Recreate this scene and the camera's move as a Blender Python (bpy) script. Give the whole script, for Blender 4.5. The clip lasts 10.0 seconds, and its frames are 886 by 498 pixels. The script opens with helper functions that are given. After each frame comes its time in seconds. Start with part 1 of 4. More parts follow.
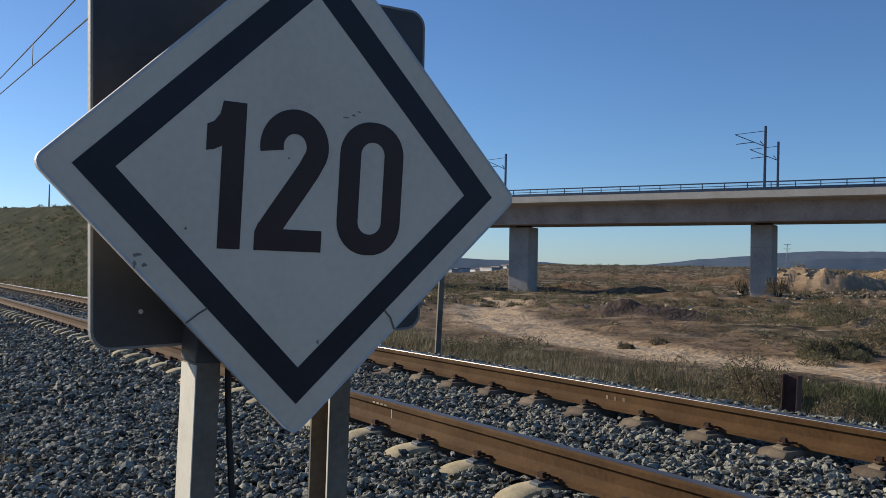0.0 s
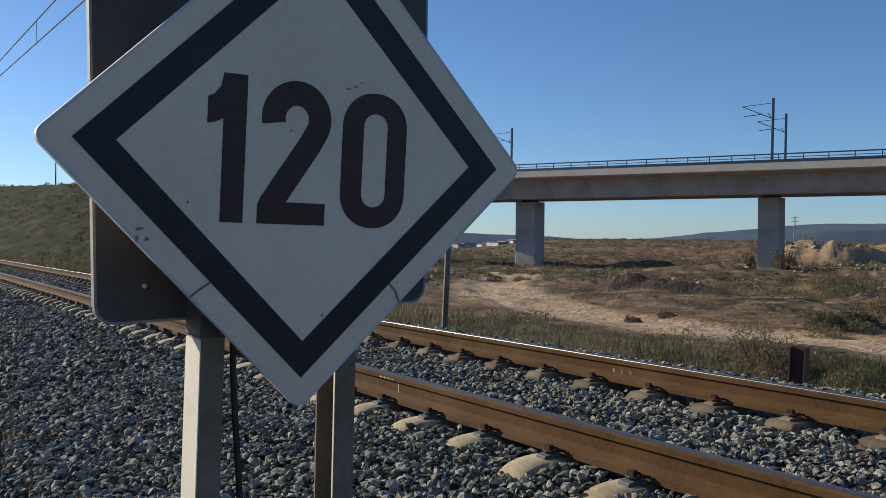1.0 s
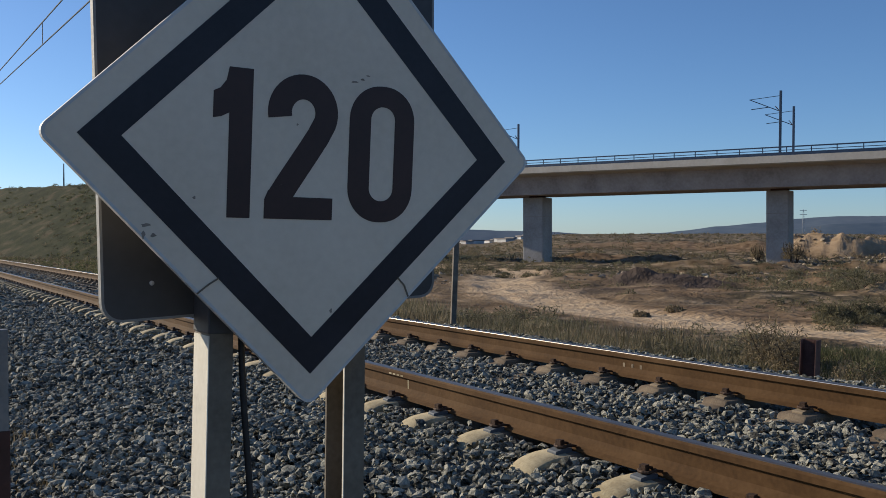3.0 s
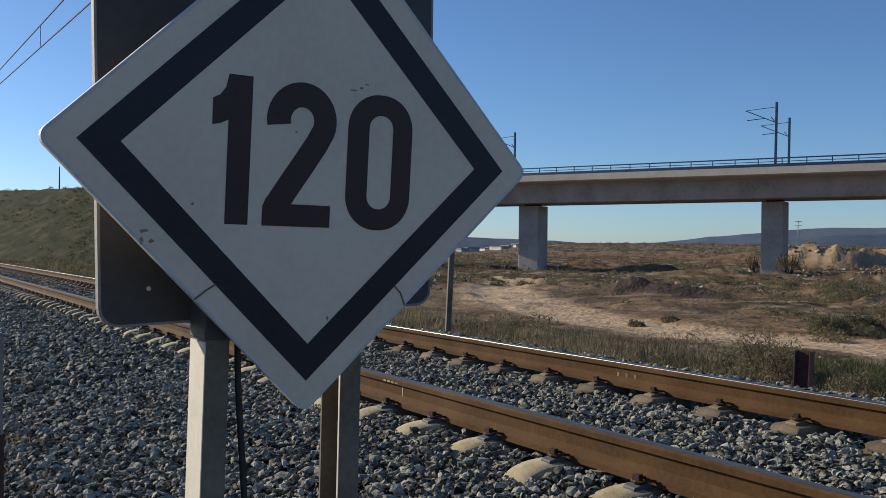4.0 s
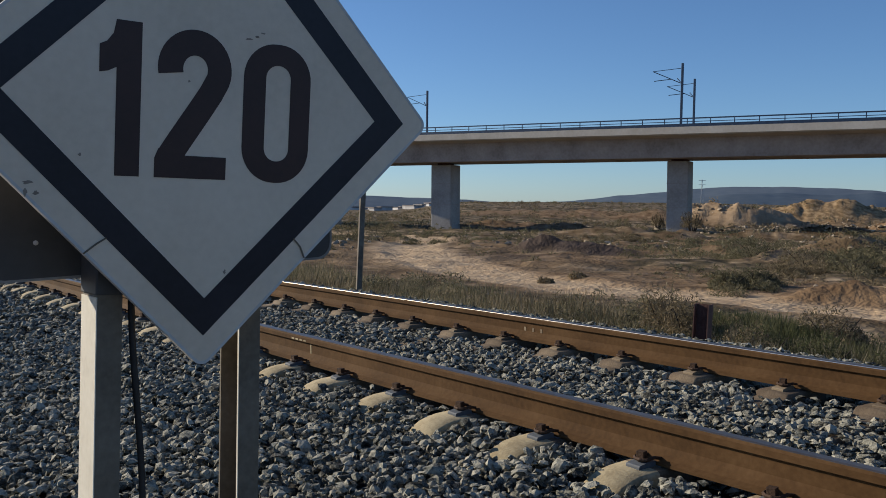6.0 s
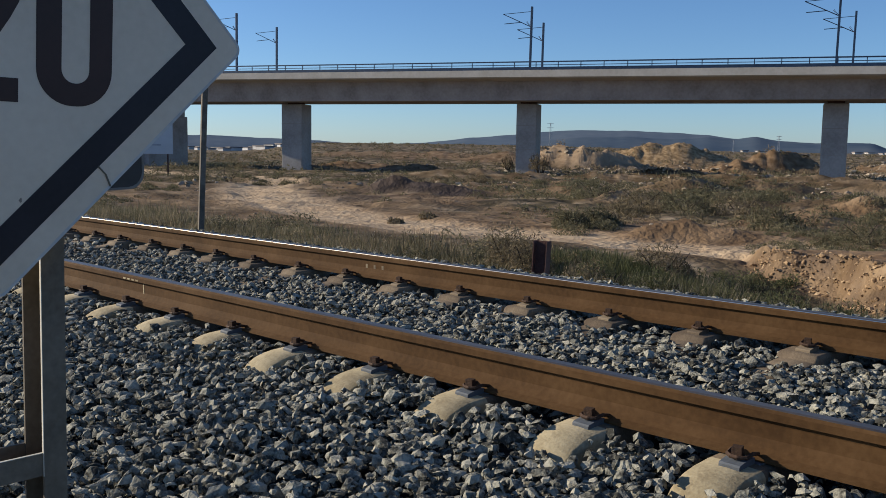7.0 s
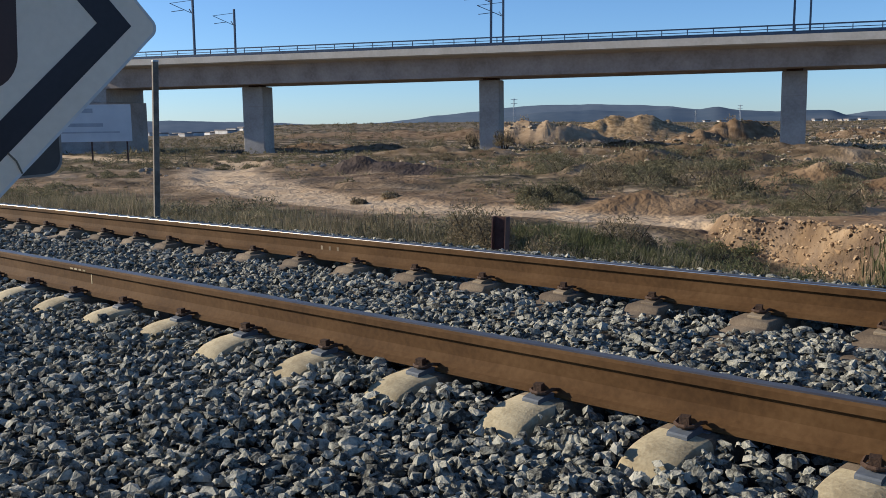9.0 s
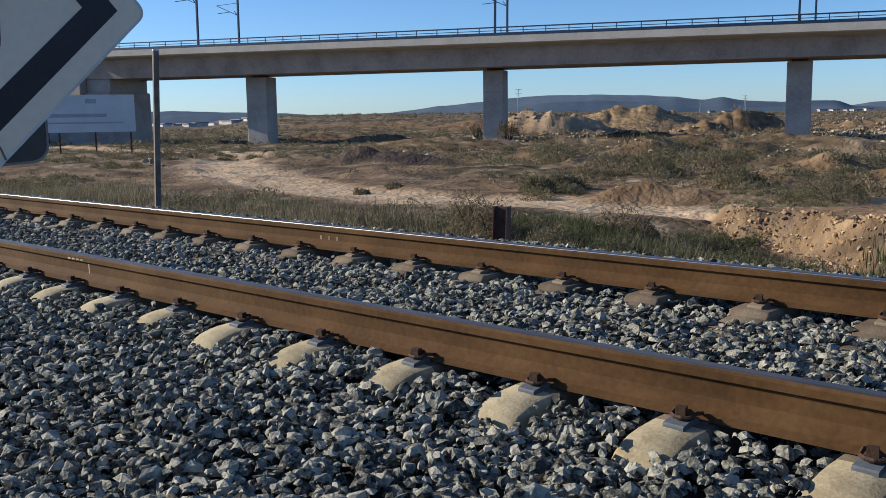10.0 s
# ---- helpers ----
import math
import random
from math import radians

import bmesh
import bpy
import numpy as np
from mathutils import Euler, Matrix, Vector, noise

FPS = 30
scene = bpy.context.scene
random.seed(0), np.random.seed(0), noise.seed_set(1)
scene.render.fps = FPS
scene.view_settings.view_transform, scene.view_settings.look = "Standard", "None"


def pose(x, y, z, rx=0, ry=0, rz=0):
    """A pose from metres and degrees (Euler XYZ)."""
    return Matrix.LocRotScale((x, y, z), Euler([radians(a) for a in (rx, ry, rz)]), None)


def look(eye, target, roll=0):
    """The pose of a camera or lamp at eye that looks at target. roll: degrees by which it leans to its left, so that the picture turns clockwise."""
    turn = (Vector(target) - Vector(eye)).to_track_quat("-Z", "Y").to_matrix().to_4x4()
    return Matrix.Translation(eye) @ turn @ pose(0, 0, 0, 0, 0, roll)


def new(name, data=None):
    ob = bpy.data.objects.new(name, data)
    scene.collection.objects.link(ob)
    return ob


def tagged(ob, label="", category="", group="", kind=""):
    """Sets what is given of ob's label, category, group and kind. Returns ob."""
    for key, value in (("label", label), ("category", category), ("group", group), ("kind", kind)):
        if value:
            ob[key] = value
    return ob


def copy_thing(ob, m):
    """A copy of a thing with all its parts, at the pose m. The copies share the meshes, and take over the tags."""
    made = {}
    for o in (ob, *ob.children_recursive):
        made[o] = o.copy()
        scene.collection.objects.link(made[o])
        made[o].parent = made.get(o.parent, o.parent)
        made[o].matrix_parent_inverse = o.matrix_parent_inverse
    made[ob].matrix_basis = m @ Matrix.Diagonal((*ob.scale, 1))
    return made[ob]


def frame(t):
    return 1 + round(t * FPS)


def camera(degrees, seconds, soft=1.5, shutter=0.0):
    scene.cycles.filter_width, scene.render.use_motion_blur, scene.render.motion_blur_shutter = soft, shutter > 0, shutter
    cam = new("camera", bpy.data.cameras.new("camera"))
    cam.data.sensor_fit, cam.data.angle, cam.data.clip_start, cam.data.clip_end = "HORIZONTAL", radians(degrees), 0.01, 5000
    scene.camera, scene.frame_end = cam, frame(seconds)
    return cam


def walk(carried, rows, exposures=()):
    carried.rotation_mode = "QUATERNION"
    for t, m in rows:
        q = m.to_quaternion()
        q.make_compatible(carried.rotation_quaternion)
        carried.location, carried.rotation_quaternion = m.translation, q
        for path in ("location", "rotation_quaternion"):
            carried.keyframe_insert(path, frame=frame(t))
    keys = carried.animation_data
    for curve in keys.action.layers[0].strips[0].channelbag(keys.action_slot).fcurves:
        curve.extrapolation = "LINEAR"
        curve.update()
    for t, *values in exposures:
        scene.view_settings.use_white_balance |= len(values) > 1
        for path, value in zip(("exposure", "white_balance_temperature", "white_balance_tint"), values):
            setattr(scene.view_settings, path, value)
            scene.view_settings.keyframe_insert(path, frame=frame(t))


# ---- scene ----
cam = camera(51.3, 10.0, soft=0.85)
PATH = [
    (0, (5.501, -2.958, 1.034), (3.81, -1.891, 1.077), 0.9),
    (0.5, (5.5, -2.949, 1.031), (3.809, -1.881, 1.045), 0.7),
    (1, (5.489, -2.944, 1.027), (3.79, -1.888, 1.016), 0.5),
    (1.5, (5.485, -2.943, 1.028), (3.789, -1.883, 1.003), 0.8),
    (2, (5.477, -2.937, 1.022), (3.788, -1.867, 0.988), 0.7),
    (2.5, (5.475, -2.935, 1.022), (3.767, -1.895, 1.002), 0.1),
    (2.7, (5.47, -2.934, 1.019), (3.761, -1.895, 0.999), -0.062),
    (3.8, (5.467, -2.942, 1.018), (3.764, -1.894, 1.014), 0.154),
    (4, (5.474, -2.943, 1.022), (3.772, -1.893, 1.02), 0.5),
    (4.5, (5.48, -2.948, 1.024), (3.782, -1.891, 1.026), 0.8),
    (5, (5.47, -2.948, 1.023), (3.772, -1.892, 1.022), 0.8),
    (5.2, (5.469, -2.946, 1.023), (3.775, -1.883, 1.021), 0.834),
    (6.3, (5.513, -2.898, 0.996), (3.987, -1.612, 0.858), 0.354),
    (6.5, (5.529, -2.886, 0.99), (4.054, -1.545, 0.823), 0.5),
    (7, (5.551, -2.843, 0.973), (4.175, -1.407, 0.761), 0.8),
    (7.5, (5.568, -2.8, 0.966), (4.242, -1.321, 0.732), -0.1),
    (8, (5.575, -2.774, 0.964), (4.27, -1.279, 0.714), -0.5),
    (8.5, (5.579, -2.754, 0.964), (4.274, -1.26, 0.71), -0.6),
    (9, (5.58, -2.737, 0.963), (4.258, -1.258, 0.705), -0.9),
    (9.5, (5.58, -2.716, 0.961), (4.248, -1.247, 0.7), -0.9),
    (10, (5.583, -2.691, 0.952), (4.256, -1.22, 0.674), -0.9),
]
walk(cam, [(t, look(*p)) for t, *p in PATH],
     [(0, 0.1, 6220, 10), (0.8, 0.1, 6330, 10), (2, 0.1, 6410, 10), (5.2, 0.09, 6410, 10), (6.3, 0.05, 6400, 10), (6.8, 0.12, 6330, 10), (7.3, 0.31, 6340, 10), (8, 0.44, 6270, 10), (9.3, 0.42, 6090, 10), (10, 0.41, 6040, 10)])

# ---------------------------------------------------------------- light
SUN_AZ, SUN_EL = radians(209), radians(21)        # from +x, counter-clockwise
world = bpy.data.worlds.new("world")
scene.world = world
world.use_nodes = True
wn = world.node_tree
sky = wn.nodes.new("ShaderNodeTexSky")
sky.sky_type = "NISHITA"
sky.sun_disc = False
sky.sun_elevation = SUN_EL
sky.sun_rotation = radians(90) - SUN_AZ
sky.air_density, sky.dust_density, sky.ozone_density = 0.8, 0.25, 5.8
wn.nodes["Background"].inputs["Strength"].default_value = 0.11
wn.links.new(sky.outputs[0], wn.nodes["Background"].inputs["Color"])
sun = new("sun", bpy.data.lights.new("sun", "SUN"))
sun.data.energy, sun.data.angle, sun.data.color = 5.0, radians(0.5), (1.0, 0.87, 0.68)
to_sun = Vector((math.cos(SUN_AZ) * math.cos(SUN_EL), math.sin(SUN_AZ) * math.cos(SUN_EL), math.sin(SUN_EL)))
sun.rotation_euler = to_sun.to_track_quat("Z", "Y").to_euler()
scene.view_settings.exposure = 0.0


# ---------------------------------------------------------------- materials
def material(name, colors, scale=8.0, rough=0.8, metal=0.0, bump=0.3, fine=60.0, per_piece=0.0, dist=0.01, island=False, spec=0.4, thin=0.0):
    """A surface with colour variation at two scales, fine relief and a shade of its own for each piece."""
    m = bpy.data.materials.new(name)
    m.use_nodes = True
    nt = m.node_tree
    bsdf = nt.nodes["Principled BSDF"]
    bsdf.inputs["Roughness"].default_value, bsdf.inputs["Metallic"].default_value = rough, metal
    bsdf.inputs["Specular IOR Level"].default_value = spec
    co = nt.nodes.new("ShaderNodeTexCoord")
    a, b = nt.nodes.new("ShaderNodeTexNoise"), nt.nodes.new("ShaderNodeTexNoise")
    a.inputs["Scale"].default_value, a.inputs["Detail"].default_value = scale, 6
    b.inputs["Scale"].default_value, b.inputs["Detail"].default_value = fine, 4
    for n in (a, b):
        nt.links.new(co.outputs["Object"], n.inputs["Vector"])
    mixf = nt.nodes.new("ShaderNodeMath")
    mixf.operation = "MULTIPLY_ADD"
    nt.links.new(b.outputs["Fac"], mixf.inputs[0])
    mixf.inputs[1].default_value = 0.45
    sub = nt.nodes.new("ShaderNodeMath")
    sub.operation = "SUBTRACT"
    nt.links.new(a.outputs["Fac"], sub.inputs[0])
    sub.inputs[1].default_value = 0.22
    nt.links.new(sub.outputs[0], mixf.inputs[2])
    last = mixf.outputs[0]
    if per_piece:
        if island:
            info = nt.nodes.new("ShaderNodeNewGeometry")
            out = info.outputs["Random Per Island"]
        else:
            info = nt.nodes.new("ShaderNodeObjectInfo")
            out = info.outputs["Random"]
        add = nt.nodes.new("ShaderNodeMath")
        add.operation = "MULTIPLY_ADD"
        off = nt.nodes.new("ShaderNodeMath")
        off.operation = "SUBTRACT"
        nt.links.new(out, off.inputs[0])
        off.inputs[1].default_value = 0.5
        nt.links.new(off.outputs[0], add.inputs[0])
        add.inputs[1].default_value = per_piece
        nt.links.new(last, add.inputs[2])
        last = add.outputs[0]
    ramp = nt.nodes.new("ShaderNodeValToRGB")
    els = ramp.color_ramp.elements
    for k in range(len(colors) - 2):
        els.new(0.5)
    for k, c in enumerate(colors):
        els[k].position = 0.28 + 0.44 * k / max(1, len(colors) - 1)
        els[k].color = (*c, 1)
    nt.links.new(last, ramp.inputs["Fac"])
    nt.links.new(ramp.outputs["Color"], bsdf.inputs["Base Color"])
    if thin:
        glow, both = nt.nodes.new("ShaderNodeBsdfTranslucent"), nt.nodes.new("ShaderNodeMixShader")
        nt.links.new(ramp.outputs["Color"], glow.inputs["Color"])
        both.inputs["Fac"].default_value = thin
        nt.links.new(bsdf.outputs[0], both.inputs[1])
        nt.links.new(glow.outputs[0], both.inputs[2])
        nt.links.new(both.outputs[0], nt.nodes["Material Output"].inputs["Surface"])
    if bump:
        bp = nt.nodes.new("ShaderNodeBump")
        bp.inputs["Strength"].default_value, bp.inputs["Distance"].default_value = bump, dist
        nt.links.new(b.outputs["Fac"], bp.inputs["Height"])
        nt.links.new(bp.outputs["Normal"], bsdf.inputs["Normal"])
    return m


M_STONE = material("ballast_stone", [(0.04, 0.04, 0.034), (0.16, 0.157, 0.131), (0.275, 0.268, 0.218), (0.395, 0.376, 0.304)], 36, 0.9, bump=0.8, fine=110, per_piece=0.45, dist=0.008, island=True, spec=0.25)
# near-black, so the gaps between stones hold their deep shade in the colour
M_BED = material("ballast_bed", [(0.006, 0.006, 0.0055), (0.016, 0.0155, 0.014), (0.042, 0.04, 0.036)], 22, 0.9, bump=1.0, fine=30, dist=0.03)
M_RAIL = material("rusty_rail", [(0.054, 0.0275, 0.0105), (0.081, 0.0425, 0.0165), (0.107, 0.059, 0.025)], 2.5, 0.85, bump=0.15, fine=40, spec=0.15)
M_RUNNING = material("polished_steel", [(0.15, 0.12, 0.095), (0.23, 0.185, 0.145)], 3, 0.42, 0.8, bump=0.03, fine=90)
M_BRIGHT = material("bright_steel", [(0.9, 0.78, 0.6), (1.0, 0.87, 0.68)], 3, 0.24, 1.0, bump=0.0, fine=90)
M_CLIP = material("rusty_clip", [(0.035, 0.022, 0.016), (0.09, 0.05, 0.03)], 20, 0.75, 0.3, bump=0.3, fine=120)
M_SLEEPER = material("sleeper_concrete", [(0.26, 0.21, 0.125), (0.4, 0.335, 0.21), (0.49, 0.415, 0.275)], 7, 0.9, bump=0.4, fine=70, per_piece=0.25, dist=0.006)
M_STAINED = material("stained_concrete", [(0.08, 0.057, 0.037), (0.15, 0.112, 0.074), (0.25, 0.195, 0.128)], 6, 0.9, bump=0.25, fine=120, per_piece=0.3, dist=0.004)
M_PAD = material("rail_pad", [(0.06, 0.07, 0.085), (0.11, 0.125, 0.145)], 12, 0.7, bump=0.1)
M_CONCRETE = material("bridge_concrete", [(0.25, 0.208, 0.182), (0.35, 0.298, 0.265), (0.43, 0.37, 0.33)], 0.35, 0.9, bump=0.2, fine=3.5, dist=0.05)
M_FASCIA = material("pale_concrete", [(0.42, 0.39, 0.34), (0.52, 0.49, 0.44)], 0.5, 0.9, bump=0.15, fine=4, dist=0.03)
M_PIER = material("pier_concrete", [(0.29, 0.27, 0.25), (0.36, 0.338, 0.315), (0.43, 0.4, 0.375)], 0.5, 0.9, bump=0.2, fine=4, dist=0.04)
M_GALV = material("blue_grey_steel", [(0.016, 0.036, 0.075), (0.032, 0.062, 0.115)], 3, 0.5, 0.3, bump=0.05)
M_WHITE = material("white_plate", [(0.575, 0.5, 0.395), (0.64, 0.56, 0.45), (0.69, 0.61, 0.495)], 2.2, 0.45, bump=0.04, fine=45, dist=0.002)
M_BLACK = material("black_film", [(0.01, 0.011, 0.017), (0.019, 0.02, 0.03)], 4, 0.45, bump=0.04, fine=60, dist=0.002, spec=0.3)
M_DIGIT = material("dark_digit", [(0.026, 0.012, 0.011), (0.042, 0.019, 0.017)], 6, 0.5, bump=0.03, fine=60, dist=0.002)
M_BOARD = material("dark_board", [(0.04, 0.041, 0.043), (0.064, 0.065, 0.067)], 3, 0.6, bump=0.1, fine=30, dist=0.003)
M_POST = material("shaded_channel", [(0.09, 0.075, 0.054), (0.137, 0.117, 0.088), (0.185, 0.16, 0.124)], 4, 0.7, 0.0, bump=0.15, fine=60, dist=0.004)
# sunlight on the sign's channels as a pale tone beside the shaded dark one
M_SUNLIT = material("sunlit_channel", [(0.55, 0.51, 0.42), (0.66, 0.62, 0.52), (0.72, 0.68, 0.58)], 5, 0.6, bump=0.15, fine=50, dist=0.003)
M_CABLE = material("black_cable", [(0.01, 0.01, 0.01), (0.025, 0.025, 0.025)], 20, 0.6, bump=0.0)
M_RED = material("rust_red_paint", [(0.045, 0.02, 0.016), (0.08, 0.035, 0.027)], 9, 0.7, bump=0.2)
M_PALE = material("pale_paint", [(0.42, 0.43, 0.43), (0.58, 0.58, 0.56)], 7, 0.6, bump=0.1)
M_MARKER = material("marker_grey", [(0.17, 0.175, 0.175), (0.26, 0.26, 0.25)], 7, 0.7, bump=0.2)
M_SCUFF = material("scuffed_enamel", [(0.17, 0.14, 0.115), (0.3, 0.255, 0.205)], 40, 0.7, bump=0.1)
M_STUB = material("rusty_beam", [(0.09, 0.042, 0.03), (0.17, 0.085, 0.062)], 7, 0.8, bump=0.4)
M_OLDSTEEL = material("old_steel", [(0.045, 0.025, 0.02), (0.11, 0.06, 0.048)], 8, 0.8, 0.1, bump=0.4)
M_LINEPOST = material("brown_post", [(0.1, 0.082, 0.064), (0.16, 0.134, 0.106), (0.22, 0.19, 0.152)], 6, 0.9, bump=0.4, fine=40)
M_PANEL = material("faded_panel", [(0.5, 0.52, 0.54), (0.6, 0.62, 0.63)], 0.6, 0.7, bump=0.02)
M_FADED = material("faded_print", [(0.3, 0.33, 0.36), (0.38, 0.4, 0.43)], 2, 0.8, bump=0.0)
M_GRASS = material("dry_green_grass", [(0.085, 0.08, 0.048), (0.14, 0.132, 0.08), (0.21, 0.188, 0.12), (0.33, 0.275, 0.185)], 1.2, 0.9, bump=0.0, fine=4, per_piece=0.35, island=True, spec=0.15, thin=0.4)
M_FRESH = material("fresh_grass", [(0.062, 0.075, 0.033), (0.112, 0.12, 0.06), (0.19, 0.178, 0.1)], 1.2, 0.9, bump=0.0, fine=4, per_piece=0.3, island=True, spec=0.15, thin=0.4)
M_SCRUB = material("olive_scrub", [(0.086, 0.08, 0.046), (0.152, 0.139, 0.082), (0.245, 0.217, 0.136)], 0.6, 0.9, bump=0.0, fine=3, per_piece=0.35, island=True, spec=0.1, thin=0.35)
M_BROWN = material("brown_scrub", [(0.115, 0.093, 0.056), (0.21, 0.167, 0.102), (0.33, 0.265, 0.17)], 0.6, 0.9, bump=0.0, fine=3, per_piece=0.35, island=True, spec=0.1, thin=0.22)
M_BARK = material("dark_bark", [(0.025, 0.02, 0.016), (0.06, 0.047, 0.036)], 8, 0.9, bump=0.4)
# the haze of distance is mixed into both ridges' base colours
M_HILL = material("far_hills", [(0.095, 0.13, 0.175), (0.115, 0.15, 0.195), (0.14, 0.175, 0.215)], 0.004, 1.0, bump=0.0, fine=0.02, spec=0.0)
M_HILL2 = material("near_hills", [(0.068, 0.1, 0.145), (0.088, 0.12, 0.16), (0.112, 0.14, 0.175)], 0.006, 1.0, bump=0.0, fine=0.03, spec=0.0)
M_WALLS = material("far_plaster", [(0.4, 0.39, 0.38), (0.75, 0.73, 0.7)], 0.05, 0.9, bump=0.0, per_piece=0.5)
M_ROOF = material("far_roof", [(0.16, 0.15, 0.15), (0.3, 0.26, 0.24)], 0.05, 0.9, bump=0.0, per_piece=0.5)
M_ROCK = material("pale_rock", [(0.2, 0.15, 0.1), (0.33, 0.26, 0.18), (0.46, 0.38, 0.28)], 0.8, 0.95, bump=0.3, fine=5, per_piece=0.5, island=True, dist=0.05)
M_OCHRE = material("ochre_earth", [(0.24, 0.15, 0.075), (0.36, 0.235, 0.125), (0.48, 0.34, 0.2)], 3, 0.95, bump=0.3, fine=14, per_piece=0.4, island=True, dist=0.03)
M_WIRE = material("overhead_wire", [(0.03, 0.035, 0.04), (0.06, 0.065, 0.07)], 4, 0.5, 0.6, bump=0.0)


# ---------------------------------------------------------------- builders
def link(name, bm, mat, parent=None, label="", smooth=False):
    me = bpy.data.meshes.new(name)
    bm.to_mesh(me)
    bm.free()
    me.materials.append(mat)
    if smooth:
        me.shade_smooth()
    ob = new(name, me)
    if parent is not None:
        ob.parent = parent
    if label:
        ob["label"] = label
    return ob


def part(name, bm, mat, parent, label="", smooth=False):
    return link(name, bm, mat, parent, label, smooth)


def raw(name, verts, faces, mat, parent=None, smooth=False):
    """A mesh from arrays of vertices and of equal-sized faces."""
    verts, faces = np.asarray(verts, np.float32), np.asarray(faces, np.int32)
    me = bpy.data.meshes.new(name)
    n, k = faces.shape
    me.vertices.add(len(verts))
    me.vertices.foreach_set("co", verts.ravel())
    me.loops.add(n * k)
    me.loops.foreach_set("vertex_index", faces.ravel())
    me.polygons.add(n)
    me.polygons.foreach_set("loop_start", np.arange(0, n * k, k, dtype=np.int32))
    me.update(calc_edges=True)
    me.validate()
    me.materials.append(mat)
    if smooth:
        me.shade_smooth()
    else:
        me.shade_flat()
    ob = new(name, me)
    if parent is not None:
        ob.parent = parent
    return ob


def box(bm, x0, x1, y0, y1, z0, z1, bevel=0.0):
    vs = bmesh.ops.create_cube(bm, size=1, matrix=Matrix.Translation(((x0 + x1) / 2, (y0 + y1) / 2, (z0 + z1) / 2)) @ Matrix.Diagonal((x1 - x0, y1 - y0, z1 - z0, 1)))["verts"]
    if bevel:
        es = list({e for v in vs for e in v.link_edges})
        bmesh.ops.bevel(bm, geom=es, offset=bevel, segments=2, affect="EDGES", profile=0.5)
    return bm


def boxed(*a, bevel=0.0):
    return box(bmesh.new(), *a, bevel=bevel)


def prism(outline, depth, holes=()):
    """A flat outline in (u, v) filled and given depth along w; a hole is a second outline of the same point count."""
    bm = bmesh.new()
    if holes:
        a = [bm.verts.new((u, v, 0)) for u, v in outline]
        b = [bm.verts.new((u, v, 0)) for u, v in holes]
        n = len(a)
        fs = [bm.faces.new((a[i], a[(i + 1) % n], b[(i + 1) % n], b[i])) for i in range(n)]
    else:
        fs = [bm.faces.new([bm.verts.new((u, v, 0)) for u, v in outline])]
    got = bmesh.ops.extrude_face_region(bm, geom=fs)
    bmesh.ops.translate(bm, vec=(0, 0, depth), verts=[g for g in got["geom"] if isinstance(g, bmesh.types.BMVert)])
    bmesh.ops.recalc_face_normals(bm, faces=bm.faces[:])
    return bm


def extrude_x(outline, x0, x1, cuts=1):
    """A closed (y, z) outline carried along x."""
    bm = bmesh.new()
    rings = [[bm.verts.new((x0 + (x1 - x0) * k / cuts, y, z)) for y, z in outline] for k in range(cuts + 1)]
    n = len(outline)
    for a, b in zip(rings, rings[1:]):
        for i in range(n):
            bm.faces.new((a[i], a[(i + 1) % n], b[(i + 1) % n], b[i]))
    bm.faces.new(rings[0])
    bm.faces.new(rings[-1])
    bmesh.ops.recalc_face_normals(bm, faces=bm.faces[:])
    return bm


def rounded(points, r, steps=5):
    """A polygon with its corners rounded by r."""
    out = []
    n = len(points)
    for i in range(n):
        p, a, b = Vector(points[i]), Vector(points[i - 1]), Vector(points[(i + 1) % n])
        ua, ub = (a - p).normalized(), (b - p).normalized()
        half = ua.angle(ub) / 2
        t = r / math.tan(half)
        c = p + (ua + ub).normalized() * (r / math.sin(half))
        s, e = p + ua * t, p + ub * t
        a0 = math.atan2(s.y - c.y, s.x - c.x)
        a1 = math.atan2(e.y - c.y, e.x - c.x)
        d = (a1 - a0 + math.pi) % (2 * math.pi) - math.pi
        out += [(c.x + r * math.cos(a0 + d * k / steps), c.y + r * math.sin(a0 + d * k / steps)) for k in range(steps + 1)]
    return out


def tube(bm, points, radius, sides=8):
    """A round bar through points; radius is a number or one for each point."""
    pts = [Vector(p) for p in points]
    rad = radius if isinstance(radius, (list, tuple)) else [radius] * len(pts)
    rings = []
    for i, p in enumerate(pts):
        d = (pts[min(i + 1, len(pts) - 1)] - pts[max(i - 1, 0)]).normalized()
        side = d.cross(Vector((0.31, 0.2, 1)) if abs(d.z) < 0.9 else Vector((1, 0.1, 0))).normalized()
        up = side.cross(d)
        rings.append([bm.verts.new(p + (side * math.cos(a) + up * math.sin(a)) * rad[i]) for a in (2 * math.pi * k / sides for k in range(sides))])
    for a, b in zip(rings, rings[1:]):
        for k in range(sides):
            bm.faces.new((a[k], a[(k + 1) % sides], b[(k + 1) % sides], b[k]))
    bm.faces.new(rings[0])
    bm.faces.new(rings[-1])
    bmesh.ops.recalc_face_normals(bm, faces=bm.faces[:])
    return bm


def thing(name, label, category, m=None, group="", kind=""):
    ob = new(name)
    if m is not None:
        ob.matrix_basis = m
    return tagged(ob, label, category, group, kind)


rng = np.random.default_rng(7)


def lattice(ix, iy, seed):
    h = np.sin(ix * 127.1 + iy * 311.7 + seed * 74.7) * 43758.5453
    return h - np.floor(h)


